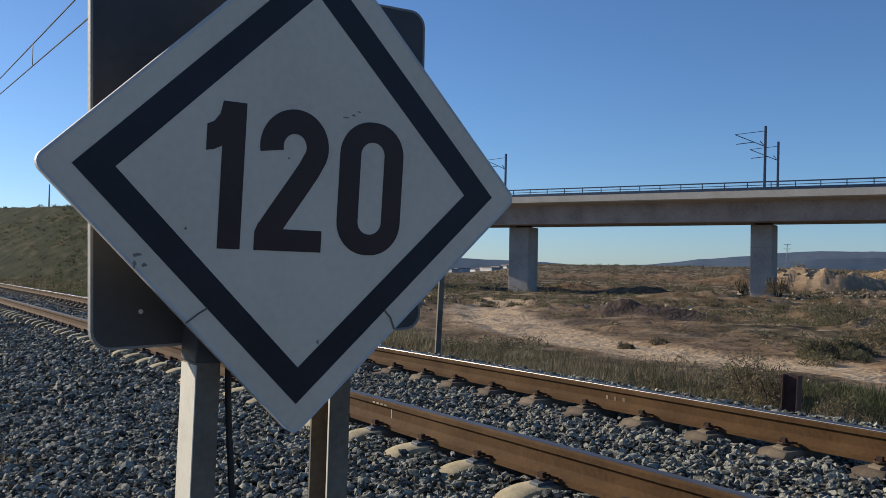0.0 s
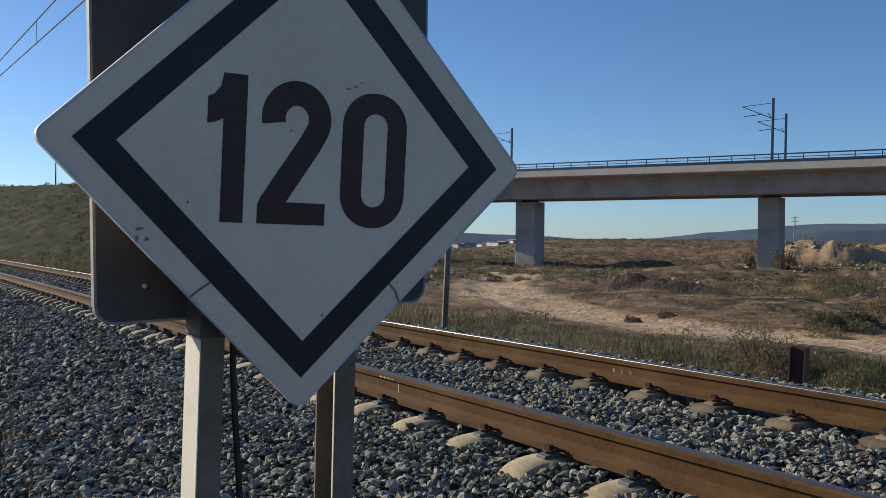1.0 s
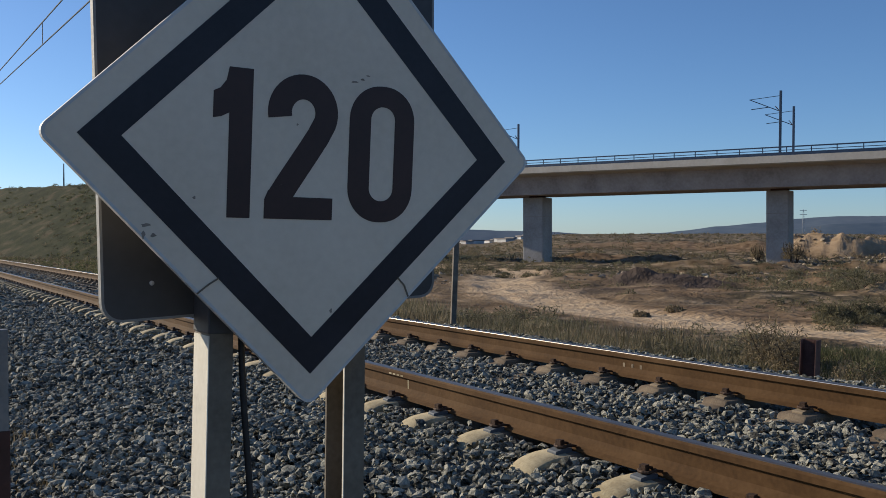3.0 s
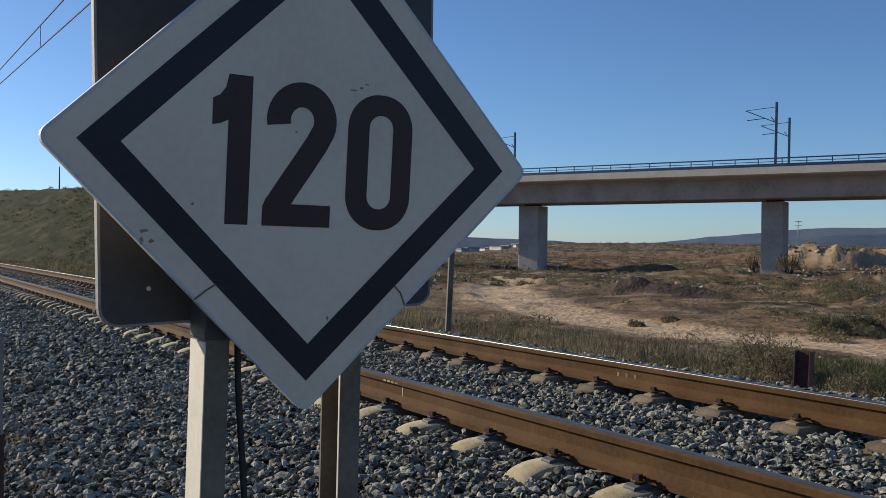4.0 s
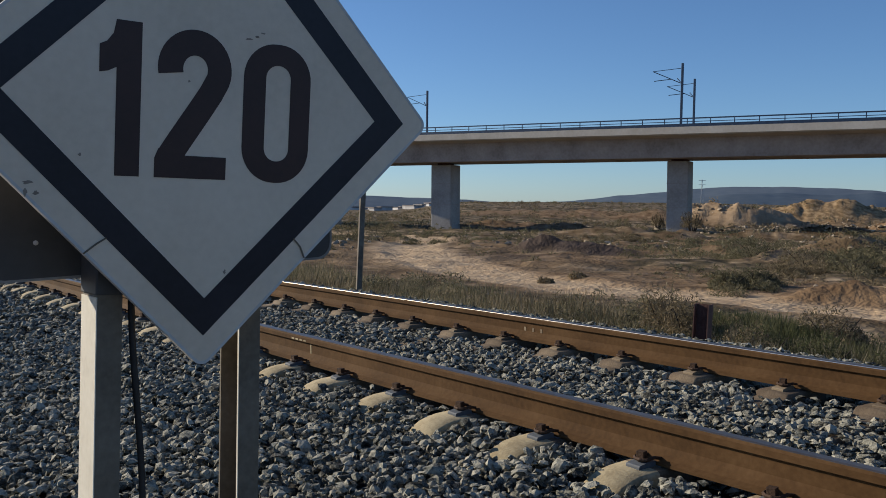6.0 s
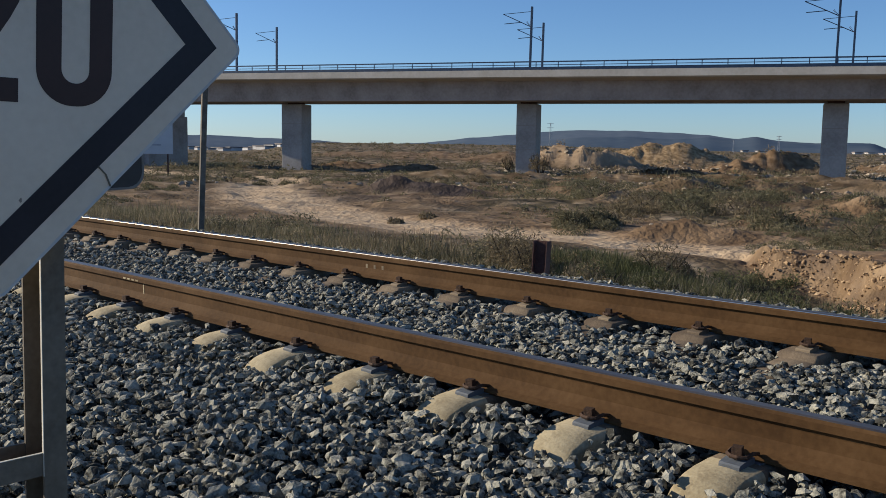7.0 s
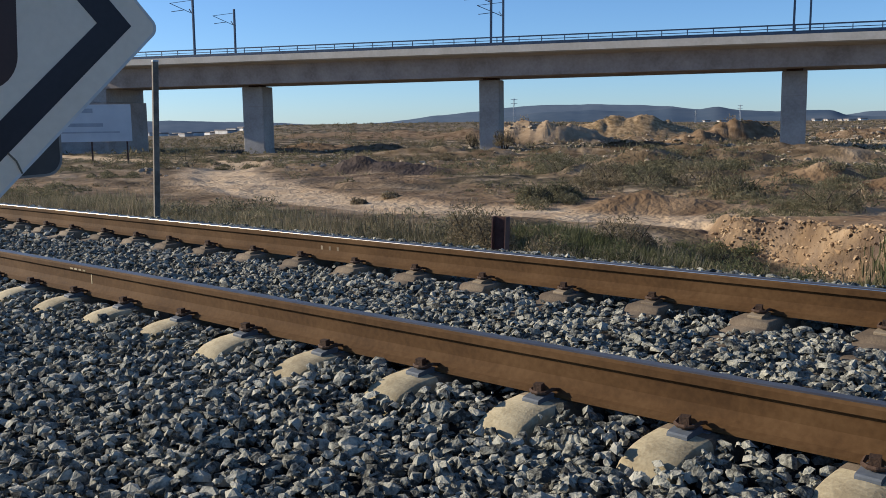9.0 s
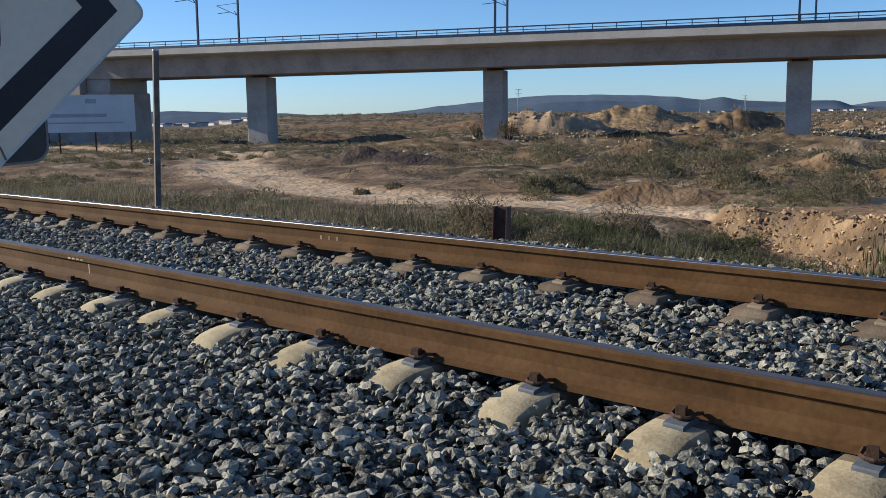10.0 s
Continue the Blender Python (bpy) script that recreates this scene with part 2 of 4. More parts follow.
def vnoise(x, y, seed=0):
    """Smooth noise from 0 to 1 over the plan."""
    ix, iy = np.floor(x), np.floor(y)
    fx, fy = x - ix, y - iy
    fx, fy = fx * fx * (3 - 2 * fx), fy * fy * (3 - 2 * fy)
    a, b, c, d = lattice(ix, iy, seed), lattice(ix + 1, iy, seed), lattice(ix, iy + 1, seed), lattice(ix + 1, iy + 1, seed)
    return (a + (b - a) * fx) * (1 - fy) + (c + (d - c) * fx) * fy


def fbm(x, y, seed=0, octaves=4):
    return sum(vnoise(x * 2**k, y * 2**k, seed + k) / 2 ** (k + 1) for k in range(octaves))


def smooth(v, a, b):
    t = np.clip((v - a) / (b - a), 0, 1)
    return t * t * (3 - 2 * t)


HUB = (5.58, -2.69)


def plan(bearing, d):
    """A place in the plan by its bearing in degrees (to the left of +y) and its distance from the hub."""
    b = radians(bearing)
    return HUB[0] - d * math.sin(b), HUB[1] + d * math.cos(b)


# ---------------------------------------------------------------- ground
CANT = 0.026                       # the track leans towards the near side
B_ORIGIN, B_TURN, B_GRADE = Vector((-56.45, 74.92)), radians(18.5), -0.0135
B_U, B_N = Vector((math.cos(B_TURN), math.sin(B_TURN))), Vector((-math.sin(B_TURN), math.cos(B_TURN)))
ROAD = [(-140, 54), (-100, 48), (-70, 44.5), (-58, 43), (-50, 38.5), (-41, 30), (-34.5, 24.6), (-28.5, 21.3), (-18.6, 15.8), (-14, 14.2), (-10, 13.6), (-6.8, 14.5), (-3, 15.2), (0.5, 15.7), (8, 17), (25, 19), (60, 24)]
# bearing, distance, half width, half depth, height
MOUNDS = [
    (31.3, 21.8, 0.8, 0.55, 0.3), (29.3, 21.9, 0.7, 0.5, 0.25), (27.0, 21.6, 0.9, 0.5, 0.18), (22.4, 25.5, 2.0, 0.8, 0.36), (18.7, 31.0, 1.1, 0.8, 0.5), (16.0, 27.0, 1.8, 0.8, 0.45), (21.0, 31.0, 1.5, 0.8, 0.3),
    (20.5, 36.0, 2.5, 1.2, 0.5), (47.4, 45.5, 1.5, 0.6, 0.75), (45.4, 45.0, 1.6, 0.7, 0.5), (43.4, 44.5, 1.8, 0.8, 0.3), (36.0, 44.0, 2.2, 1.0, 0.45), (29.0, 46.0, 2.8, 1.6, 0.9), (25.0, 52.0, 4.0, 1.5, 0.8), (33.5, 38.0, 1.4, 0.7, 0.45),
    (31.6, 150.0, 9.0, 5.0, 2.5), (28.8, 152.0, 9.0, 5.0, 2.2), (35.4, 139.0, 5.5, 3.5, 2.6), (37.4, 141.0, 4.0, 3.0, 2.2), (33.3, 141.0, 4.4, 3.0, 2.1),
    (24.8, 126.0, 4.0, 3.0, 2.3), (22.9, 128.0, 4.2, 3.0, 2.1), (17.0, 140.0, 8.0, 4.0, 1.6), (12.0, 150.0, 12.0, 6.0, 2.0), (26.5, 122.0, 4.0, 2.5, 1.6),
    (40.5, 170.0, 8.0, 5.0, 1.5), (44.5, 185.0, 12.0, 6.0, 1.3), (49.0, 190.0, 10.0, 6.0, 1.0), (49.6, 128.0, 7.0, 1.6, 1.0), (45.6, 121.0, 4.5, 1.6, 1.1), (26.0, 90.0, 6.0, 2.0, 0.8), (20.0, 75.0, 5.0, 2.0, 0.8),
    (30.0, 100.0, 7.0, 2.5, 0.9), (34.0, 88.0, 5.0, 2.0, 0.7), (39.0, 80.0, 4.0, 1.5, 0.7), (42.5, 95.0, 6.0, 2.0, 0.8), (22.5, 80.0, 6.0, 2.0, 0.8), (18.5, 55.0, 3.0, 1.5, 0.7), (36.5, 60.0, 3.0, 1.2, 0.5),
]


def road_distance(x, y):
    best = np.full(np.shape(x), 1e9)
    for (ax, ay), (bx, by) in zip(ROAD, ROAD[1:]):
        dx, dy = bx - ax, by - ay
        t = np.clip(((x - ax) * dx + (y - ay) * dy) / (dx * dx + dy * dy), 0, 1)
        best = np.minimum(best, np.hypot(x - ax - t * dx, y - ay - t * dy))
    return best


def bed_height(x, y):
    """The top of the ballast."""
    z = -0.105 + CANT * np.clip(y, -0.4, 2.4)
    z = z - 0.02 * smooth(-y, 0.1, 0.5) - 0.2 * smooth(-y, 0.5, 2.6) - 0.55 * smooth(-y, 2.4, 4.0)
    z = z - 0.95 * smooth(y, 3.05, 4.5)
    return z + 0.03 * (fbm(x * 1.7, y * 1.7, 3) - 0.5)


def bank_line(x, y):
    """How far a place lies across the slanting edge of the cut bank, which follows 10.6."""
    return y + 0.85 * (x - 1.5) + 1.2 * (fbm(x * 0.8, y * 0.3, 31) - 0.5)


def land_height(x, y):
    d = np.hypot(x - HUB[0], y - HUB[1])
    b = np.degrees(np.arctan2(-(x - HUB[0]), y - HUB[1]))
    z = -0.9 - 0.7 * smooth(d, 25, 95)
    z = z + 0.35 * (fbm(x * 0.11, y * 0.11, 11) - 0.5) * smooth(y, 9, 16) + 0.14 * (fbm(x * 0.6, y * 0.6, 5) - 0.5)
    z = z + 1.2 * (fbm(x * 0.03, y * 0.03, 21) - 0.5) * smooth(d, 70, 160)
    rise = smooth(-b, -56.5, -51) * (0.72 + 0.6 * smooth(b, 22, 42))
    z = z + 3.4 * smooth(d, 115, 330) * rise + 0.0055 * np.clip(d - 330, 0, 900) * rise
    # cut bank and the ditch before it
    edge = bank_line(x, y)
    ditch = smooth(x, -6, -2) * smooth(y, 4.6, 6.2) * (1 - smooth(edge, 10.35, 10.8))
    z = z - (0.12 + 0.3 * smooth(x, -3.5, 1.5)) * ditch + 0.36 * smooth(x, -4.5, 2) * smooth(edge, 10.35, 10.8) * (1 - smooth(y, 13.5, 17.5))
    z = z + (0.3 * (fbm(x * 2.2, y * 2.2, 33) - 0.5) + 0.22 * np.abs(fbm(x * 4.5, y * 3.5, 35, 3) - 0.45)) * smooth(x, -4.5, -2) * smooth(edge, 10.0, 10.4) * (1 - smooth(edge, 10.7, 11.3))
    for mb, md, w, dep, h in MOUNDS:
        mx, my = plan(mb, md)
        c, s = math.cos(radians(mb)), math.sin(radians(mb))
        u, v = (x - mx) * c + (y - my) * s, -(x - mx) * s + (y - my) * c
        q = (u / w) ** 2 + (v / dep) ** 2
        z = z + h * np.exp(-1.3 * q) * ((0.4 + 1.2 * fbm(x * 3.0 / w + mb, y * 3.0 / w, 41, 5)) if md > 60 else (0.55 + 0.9 * fbm(x * 2.2 / w + mb, y * 2.2 / w, 41, 4)))
    heap = smooth(d, 120, 132) * (1 - smooth(d, 165, 200)) * smooth(-b, -46, -38)
    z = z + heap * (0.9 * (fbm(x * 0.3, y * 0.3, 43, 5) - 0.5) + 0.6 * np.abs(fbm(x * 0.9, y * 0.9, 47, 3) - 0.45))
    z = z + 0.42 * smooth(d, 26, 36) * (1 - smooth(d, 110, 140)) * (fbm(x * 0.7, y * 0.7, 53) - 0.45)
    (ax, ay), (bx, by) = plan(66, 76), plan(52, 62)
    t = np.clip(((x - ax) * (bx - ax) + (y - ay) * (by - ay)) / ((bx - ax) ** 2 + (by - ay) ** 2), 0, 1)
    z = z + 0.3 * np.exp(-(((x - ax - t * (bx - ax)) ** 2 + (y - ay - t * (by - ay)) ** 2) / 0.5))
    r = road_distance(x, y)
    z = z - 0.1 * (1 - smooth(r, 1.0, 1.9))
    # the bed of the line, and the bank that carries the viaduct's line
    under = smooth(y, 3.2, 4.6)
    z = z * under + (-0.62) * (1 - under)
    under = smooth(-y, 2.2, 3.4)
    z = np.where(y < 0, -0.62 * under - 0.5 * (1 - under) + 0.0 * z, z)
    z = np.where((y > -2.6) & (y < 3.6), np.minimum(z, -0.5), z)
    su, sn = (x - B_ORIGIN.x) * B_U.x + (y - B_ORIGIN.y) * B_U.y, (x - B_ORIGIN.x) * B_N.x + (y - B_ORIGIN.y) * B_N.y
    top = 9.4 - 0.0195 * np.clip(su, -200, 0)
    off = np.maximum(np.abs(sn - 4.0) - 7.0, 0)
    off = np.hypot(off, np.maximum(su + 79.0, 0) * 2.2) + np.maximum(-su - 215.0, 0)
    bank = top - off / 1.7 + 0.35 * (fbm(x * 0.15, y * 0.15, 51) - 0.5)
    return np.maximum(z, np.where(y > 4.6, bank, -50))


def ground_sheet():
    rings = np.concatenate([np.linspace(0.3, 10, 40)[:-1], np.geomspace(10, 170, 290)[:-1], np.geomspace(170, 4500, 80)])
    ang = np.concatenate([np.linspace(12, 68, 420)[:-1], np.linspace(68, 92, 100)[:-1], np.linspace(92, 372, 90)[:-1]])
    a = np.radians(ang)
    x = HUB[0] - rings[:, None] * np.sin(a)[None]
    y = HUB[1] + rings[:, None] * np.cos(a)[None]
    z = land_height(x, y)
    n, k = x.shape
    i = np.arange(n - 1)[:, None] * k
    j = np.arange(k)[None]
    j2 = (j + 1) % k
    faces = np.stack([i + j, i + k + j, i + k + j2, i + j2], -1).reshape(-1, 4)
    verts = np.stack([x, y, z], -1).reshape(-1, 3)
    centre = len(verts)
    ob = raw("ground", verts, faces, M_LAND, smooth=True)
    xs, ys = verts[:, 0], verts[:, 1]
    d = np.hypot(xs - HUB[0], ys - HUB[1])
    r = road_distance(xs, ys)
    bare = 1 - smooth(r, 1.3, 2.6)
    bare = np.maximum(bare, smooth(fbm(xs * 0.09, ys * 0.16, 61), 0.47, 0.6) * 0.8 * smooth(ys, 9, 12) * (1 - smooth(d, 60, 110)))
    edge = bank_line(xs, ys)
    bare = np.maximum(bare, smooth(xs, -5, -2.5) * smooth(edge, 9.9, 10.3) * (1 - smooth(ys, 13.5, 15)))
    bear = np.degrees(np.arctan2(HUB[0] - xs, ys - HUB[1]))
    wide = smooth(bear, 40, 47) * (1 - smooth(bear, 66, 74)) * smooth(d, 20, 26) * (1 - smooth(d + 14 * (fbm(xs * 0.08, ys * 0.08, 63) - 0.5), 52, 60))
    bare = np.maximum(bare, wide * (0.25 + 0.6 * fbm(xs * 0.25, ys * 0.25, 65)))
    pale = 0.95 * (1 - smooth(r, 0.8 + 0.5 * smooth(d, 25, 40), 1.7 + 0.8 * fbm(xs * 0.5, ys * 0.5, 67) + 0.6 * smooth(d, 25, 40)))
    ochre = 0.3 * smooth(xs, -5, -2.5) * smooth(edge, 10.0, 10.4) * (1 - smooth(edge, 10.8, 11.6)) * (1 - smooth(xs, 5, 8))
    heaps = np.zeros_like(xs)
    soil = 0.45 * smooth(bear, 45, 47.5) * (1 - smooth(bear, 51, 53.5)) * smooth(d, 34, 38) * (1 - smooth(d, 44, 50)) * smooth(fbm(xs * 0.3, ys * 0.3, 69), 0.35, 0.55)
    soil = np.maximum(soil, 0.7 * smooth(xs, -5, -2.5) * smooth(edge, 9.8, 10.2) * (1 - smooth(edge, 10.8, 11.2)) * smooth(fbm(xs * 2.5, ys * 2.5, 77), 0.25, 0.75))
    for mb, md, w, dep, h in MOUNDS:
        mx, my = plan(mb, md)
        q = np.hypot(xs - mx, ys - my) / max(w, dep)
        bare = np.maximum(bare, (1 - smooth(q, 0.7, 1.4)) * (0.95 if md > 100 or md < 35 else 0.45))
        # dark soil tone that also carries the shade on these mounds' fronts
        if 44 < md < 46 and mb > 43:
            soil = np.maximum(soil, 0.9 * (1 - smooth(q, 0.5, 1.2)))
        if md < 24:
            pale = pale * smooth(q, 0.7, 1.6)
        if 130 < md < 143 and mb > 33.2:
            pale_heap = 1 - smooth(q, 0.6, 1.1)
            heaps = np.maximum(heaps, pale_heap * 0.55)
        if md > 145 and mb in (31.6, 28.8):
            ochre = np.maximum(ochre, 1 - smooth(q, 0.6, 1.1))
    su, sn = (xs - B_ORIGIN.x) * B_U.x + (ys - B_ORIGIN.y) * B_U.y, (xs - B_ORIGIN.x) * B_N.x + (ys - B_ORIGIN.y) * B_N.y
    green = smooth(-su, 50, 62) * smooth(ys, 4, 8) * (1 - smooth(np.abs(sn - 4), 26, 42))
    green = np.maximum(green, (1 - smooth(np.abs(ys - 6.3), 1.5, 3.0)) * 0.8 * (1 - smooth(d, 40, 80)))
    for name, val in (("bare", bare), ("ochre", ochre), ("green", green), ("pale", np.maximum(pale, heaps)), ("soil", soil)):
        at = ob.data.attributes.new(name, "FLOAT", "POINT")
        at.data.foreach_set("value", val.astype(np.float32))
    return tagged(ob, "dry sandy wasteland with scrub and tyre tracks", "ground", kind="structure")


def land_material():
    m = bpy.data.materials.new("dry_land")
    m.use_nodes = True
    nt = m.node_tree
    bsdf = nt.nodes["Principled BSDF"]
    bsdf.inputs["Roughness"].default_value = 0.95
    bsdf.inputs["Specular IOR Level"].default_value = 0.1
    co = nt.nodes.new("ShaderNodeTexCoord")

    def noisy(scale, stops, detail=8):
        n, r = nt.nodes.new("ShaderNodeTexNoise"), nt.nodes.new("ShaderNodeValToRGB")
        n.inputs["Scale"].default_value, n.inputs["Detail"].default_value = scale, detail
        nt.links.new(co.outputs["Object"], n.inputs["Vector"])
        nt.links.new(n.outputs["Fac"], r.inputs["Fac"])
        for k in range(len(stops) - 2):
            r.color_ramp.elements.new(0.5)
        for k, (p, c) in enumerate(stops):
            r.color_ramp.elements[k].position, r.color_ramp.elements[k].color = p, (*c, 1)
        return n, r

    def mixed(fac, a, b):
        x = nt.nodes.new("ShaderNodeMix")
        x.data_type = "RGBA"
        nt.links.new(fac, x.inputs["Factor"])
        nt.links.new(a, x.inputs["A"])
        nt.links.new(b, x.inputs["B"])
        return x.outputs["Result"]

    def field(name):
        a = nt.nodes.new("ShaderNodeAttribute")
        a.attribute_name = name
        return a.outputs["Fac"]

    n1, scrub = noisy(0.55, [(0.36, (0.04, 0.035, 0.02)), (0.46, (0.11, 0.086, 0.05)), (0.54, (0.215, 0.16, 0.1)), (0.64, (0.4, 0.31, 0.205))])
    n2, sand = noisy(0.9, [(0.3, (0.125, 0.075, 0.04)), (0.48, (0.2, 0.13, 0.074)), (0.62, (0.28, 0.19, 0.112)), (0.74, (0.37, 0.262, 0.16))])
    n3, clay = noisy(1.6, [(0.32, (0.19, 0.125, 0.065)), (0.5, (0.31, 0.212, 0.115)), (0.66, (0.44, 0.315, 0.18))])
    n4, turf = noisy(0.35, [(0.32, (0.012, 0.018, 0.007)), (0.46, (0.025, 0.034, 0.012)), (0.56, (0.043, 0.046, 0.02)), (0.68, (0.095, 0.075, 0.043))])
    # broad dark patches: bench shadows painted in along with darker scrub tone
    n9, shade_heath = noisy(0.11, [(0.42, (0.3, 0.3, 0.3)), (0.56, (1.0, 1.0, 1.0))], 5)
    tint = nt.nodes.new("ShaderNodeMix")
    tint.data_type, tint.blend_type = "RGBA", "MULTIPLY"
    tint.inputs["Factor"].default_value = 0.55
    nt.links.new(scrub.outputs["Color"], tint.inputs["A"])
    nt.links.new(shade_heath.outputs["Color"], tint.inputs["B"])
    c = mixed(field("bare"), tint.outputs["Result"], sand.outputs["Color"])
    c = mixed(field("ochre"), c, clay.outputs["Color"])
    c = mixed(field("green"), c, turf.outputs["Color"])
    n6, dust = noisy(1.4, [(0.3, (0.4, 0.285, 0.175)), (0.7, (0.58, 0.44, 0.29))])
    c = mixed(field("pale"), c, dust.outputs["Color"])
    n8, soil = noisy(1.8, [(0.3, (0.045, 0.034, 0.03)), (0.7, (0.11, 0.083, 0.07))])
    c = mixed(field("soil"), c, soil.outputs["Color"])
    nt.links.new(c, bsdf.inputs["Base Color"])
    n5, _ = noisy(6.0, [(0.0, (0, 0, 0)), (1.0, (1, 1, 1))])
    bp = nt.nodes.new("ShaderNodeBump")
    bp.inputs["Strength"].default_value, bp.inputs["Distance"].default_value = 0.85, 0.12
    nt.links.new(n5.outputs["Fac"], bp.inputs["Height"])
    n7, _ = noisy(0.9, [(0.0, (0, 0, 0)), (1.0, (1, 1, 1))])
    bq = nt.nodes.new("ShaderNodeBump")
    bq.inputs["Strength"].default_value, bq.inputs["Distance"].default_value = 0.45, 0.4
    nt.links.new(n7.outputs["Fac"], bq.inputs["Height"])
    nt.links.new(bp.outputs["Normal"], bq.inputs["Normal"])
    nt.links.new(bq.outputs["Normal"], bsdf.inputs["Normal"])
    return m


M_LAND = land_material()
ground_sheet()


# ---------------------------------------------------------------- ballast
def ballast_bed():
    xs = np.concatenate([np.linspace(-230, -20, 160)[:-1], np.linspace(-20, 9, 240)[:-1], np.linspace(9, 40, 20)])
    ys = np.linspace(-4.0, 4.5, 70)
    x, y = np.meshgrid(xs, ys, indexing="ij")
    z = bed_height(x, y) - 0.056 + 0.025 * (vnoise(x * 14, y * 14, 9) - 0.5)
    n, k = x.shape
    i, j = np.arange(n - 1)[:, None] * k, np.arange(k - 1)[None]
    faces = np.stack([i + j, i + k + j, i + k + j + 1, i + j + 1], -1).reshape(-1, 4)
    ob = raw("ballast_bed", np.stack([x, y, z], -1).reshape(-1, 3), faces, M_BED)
    return tagged(ob, "ballast bed, near-black for the shade between the stones", "ballast", kind="structure")


PHI = (1 + 5**0.5) / 2
LUMP = np.array([(-1, PHI, 0), (1, PHI, 0), (-1, -PHI, 0), (1, -PHI, 0), (0, -1, PHI), (0, 1, PHI), (0, -1, -PHI), (0, 1, -PHI), (PHI, 0, -1), (PHI, 0, 1), (-PHI, 0, -1), (-PHI, 0, 1)]) / math.hypot(1, PHI)
LUMP_F = np.array([int(c, 16) for c in "0b5" "051" "017" "07a" "0ab" "159" "5b4" "ba2" "a76" "718" "394" "342" "326" "368" "389" "495" "24b" "62a" "867" "981"]).reshape(-1, 3)


def stones(name, x, y, z, size, mat):
    """Broken stones: angular lumps, each of its own shape and turn."""
    n = len(x)
    v = LUMP[None] * 1.06 + rng.uniform(-0.2, 0.2, (n, 12, 3))
    for _ in range(4):                                          # broken faces cut at any angle
        w = rng.normal(0, 1, (n, 1, 3))
        w /= np.linalg.norm(w, axis=-1, keepdims=True)
        over = np.maximum((v * w).sum(-1, keepdims=True) - rng.uniform(0.42, 0.82, (n, 1, 1)), 0)
        v = v - over * w
    v = v * np.stack([rng.uniform(0.9, 1.55, n), rng.uniform(0.65, 1.1, n), rng.uniform(0.5, 0.95, n)], -1)[:, None]
    a, t = rng.uniform(0, 2 * math.pi, n), rng.uniform(-1.1, 1.1, n)
    ca, sa, ct, st = np.cos(a)[:, None], np.sin(a)[:, None], np.cos(t)[:, None], np.sin(t)[:, None]
    vx, vy, vz = v[..., 0], v[..., 1] * ct - v[..., 2] * st, v[..., 1] * st + v[..., 2] * ct
    v = np.stack([vx * ca - vy * sa, vx * sa + vy * ca, vz], -1) * np.asarray(size)[:, None, None]
    v = v + np.stack([x, y, z], -1)[:, None]
    a, b, c = (v[:, LUMP_F[:, k]] for k in range(3))
    nz = np.cross(b - a, c - a)
    seen = nz[..., 2] > -0.05 * np.linalg.norm(nz, axis=-1)      # the buried undersides are left open
    f = (LUMP_F[None] + (np.arange(n) * 12)[:, None, None])[seen]
    return raw(name, v.reshape(-1, 3), f, mat)


SLEEPER_STEP, SLEEPER_TURN = 0.6, math.atan2(-0.13, 1.74)


def over_sleeper(x, y, margin=0.102):
    """Whether a place lies on the bare part of a sleeper."""
    u = x - 0.13 / 1.74 * y
    k = np.abs(u + 0.008 - np.round((u + 0.008) / SLEEPER_STEP) * SLEEPER_STEP) < margin
    return k & (((y > -0.235) & (y < 0.3)) | ((y > 1.55) & (y < 2.2)))


def scatter_ballast():
    made = []
    for name, x0, x1, y0, y1, per, lo, hi, lift in (
        ("ballast_near", -3.0, 5.6, -2.9, 3.6, 1520, 0.013, 0.0335, 0.0),
        ("ballast_middle", -12.0, -3.0, -3.2, 3.8, 330, 0.024, 0.044, 0.0),
        ("ballast_behind", 5.6, 11.0, -2.9, 3.6, 300, 0.024, 0.045, 0.0),
        ("ballast_far", -40.0, -12.0, -3.2, 3.8, 60, 0.038, 0.06, -0.01),
    ):
        n = int((x1 - x0) * (y1 - y0) * per)
        x, y = rng.uniform(x0, x1, n), rng.uniform(y0, y1, n)
        keep = ~over_sleeper(x, y) & ~((np.abs(y - 0.12) < 0.085) | (np.abs(y - 1.86) < 0.085))
        turn = np.degrees(np.arctan2(HUB[0] - x, y - HUB[1]))
        keep &= ((turn > 6) & (turn < 91)) | (x > 5.6)
        keep &= (y > -2.75 + 0.5 * (vnoise(x * 1.3, y * 0 + 1, 8) - 0.5))
        keep &= rng.uniform(0, 1, n) < 1 - 0.85 * smooth(y, 3.4, 3.8)
        x, y = x[keep], y[keep]
        n = len(x)
        z = bed_height(x, y) + lift + rng.uniform(-0.054, 0.028, n) - 0.008 * smooth(-x, 2, 5)
        z = z + 0.022 * (1 - smooth(np.abs(y - 0.0), 0.1, 0.3))
        ob = stones(name, x, y, z, rng.uniform(lo, hi, n) * rng.choice([0.75, 1.0, 1.0, 1.15], n), M_STONE)
        made.append(tagged(ob, "loose grey crushed ballast stones round the sleepers", "ballast", kind="stuff"))
    return made


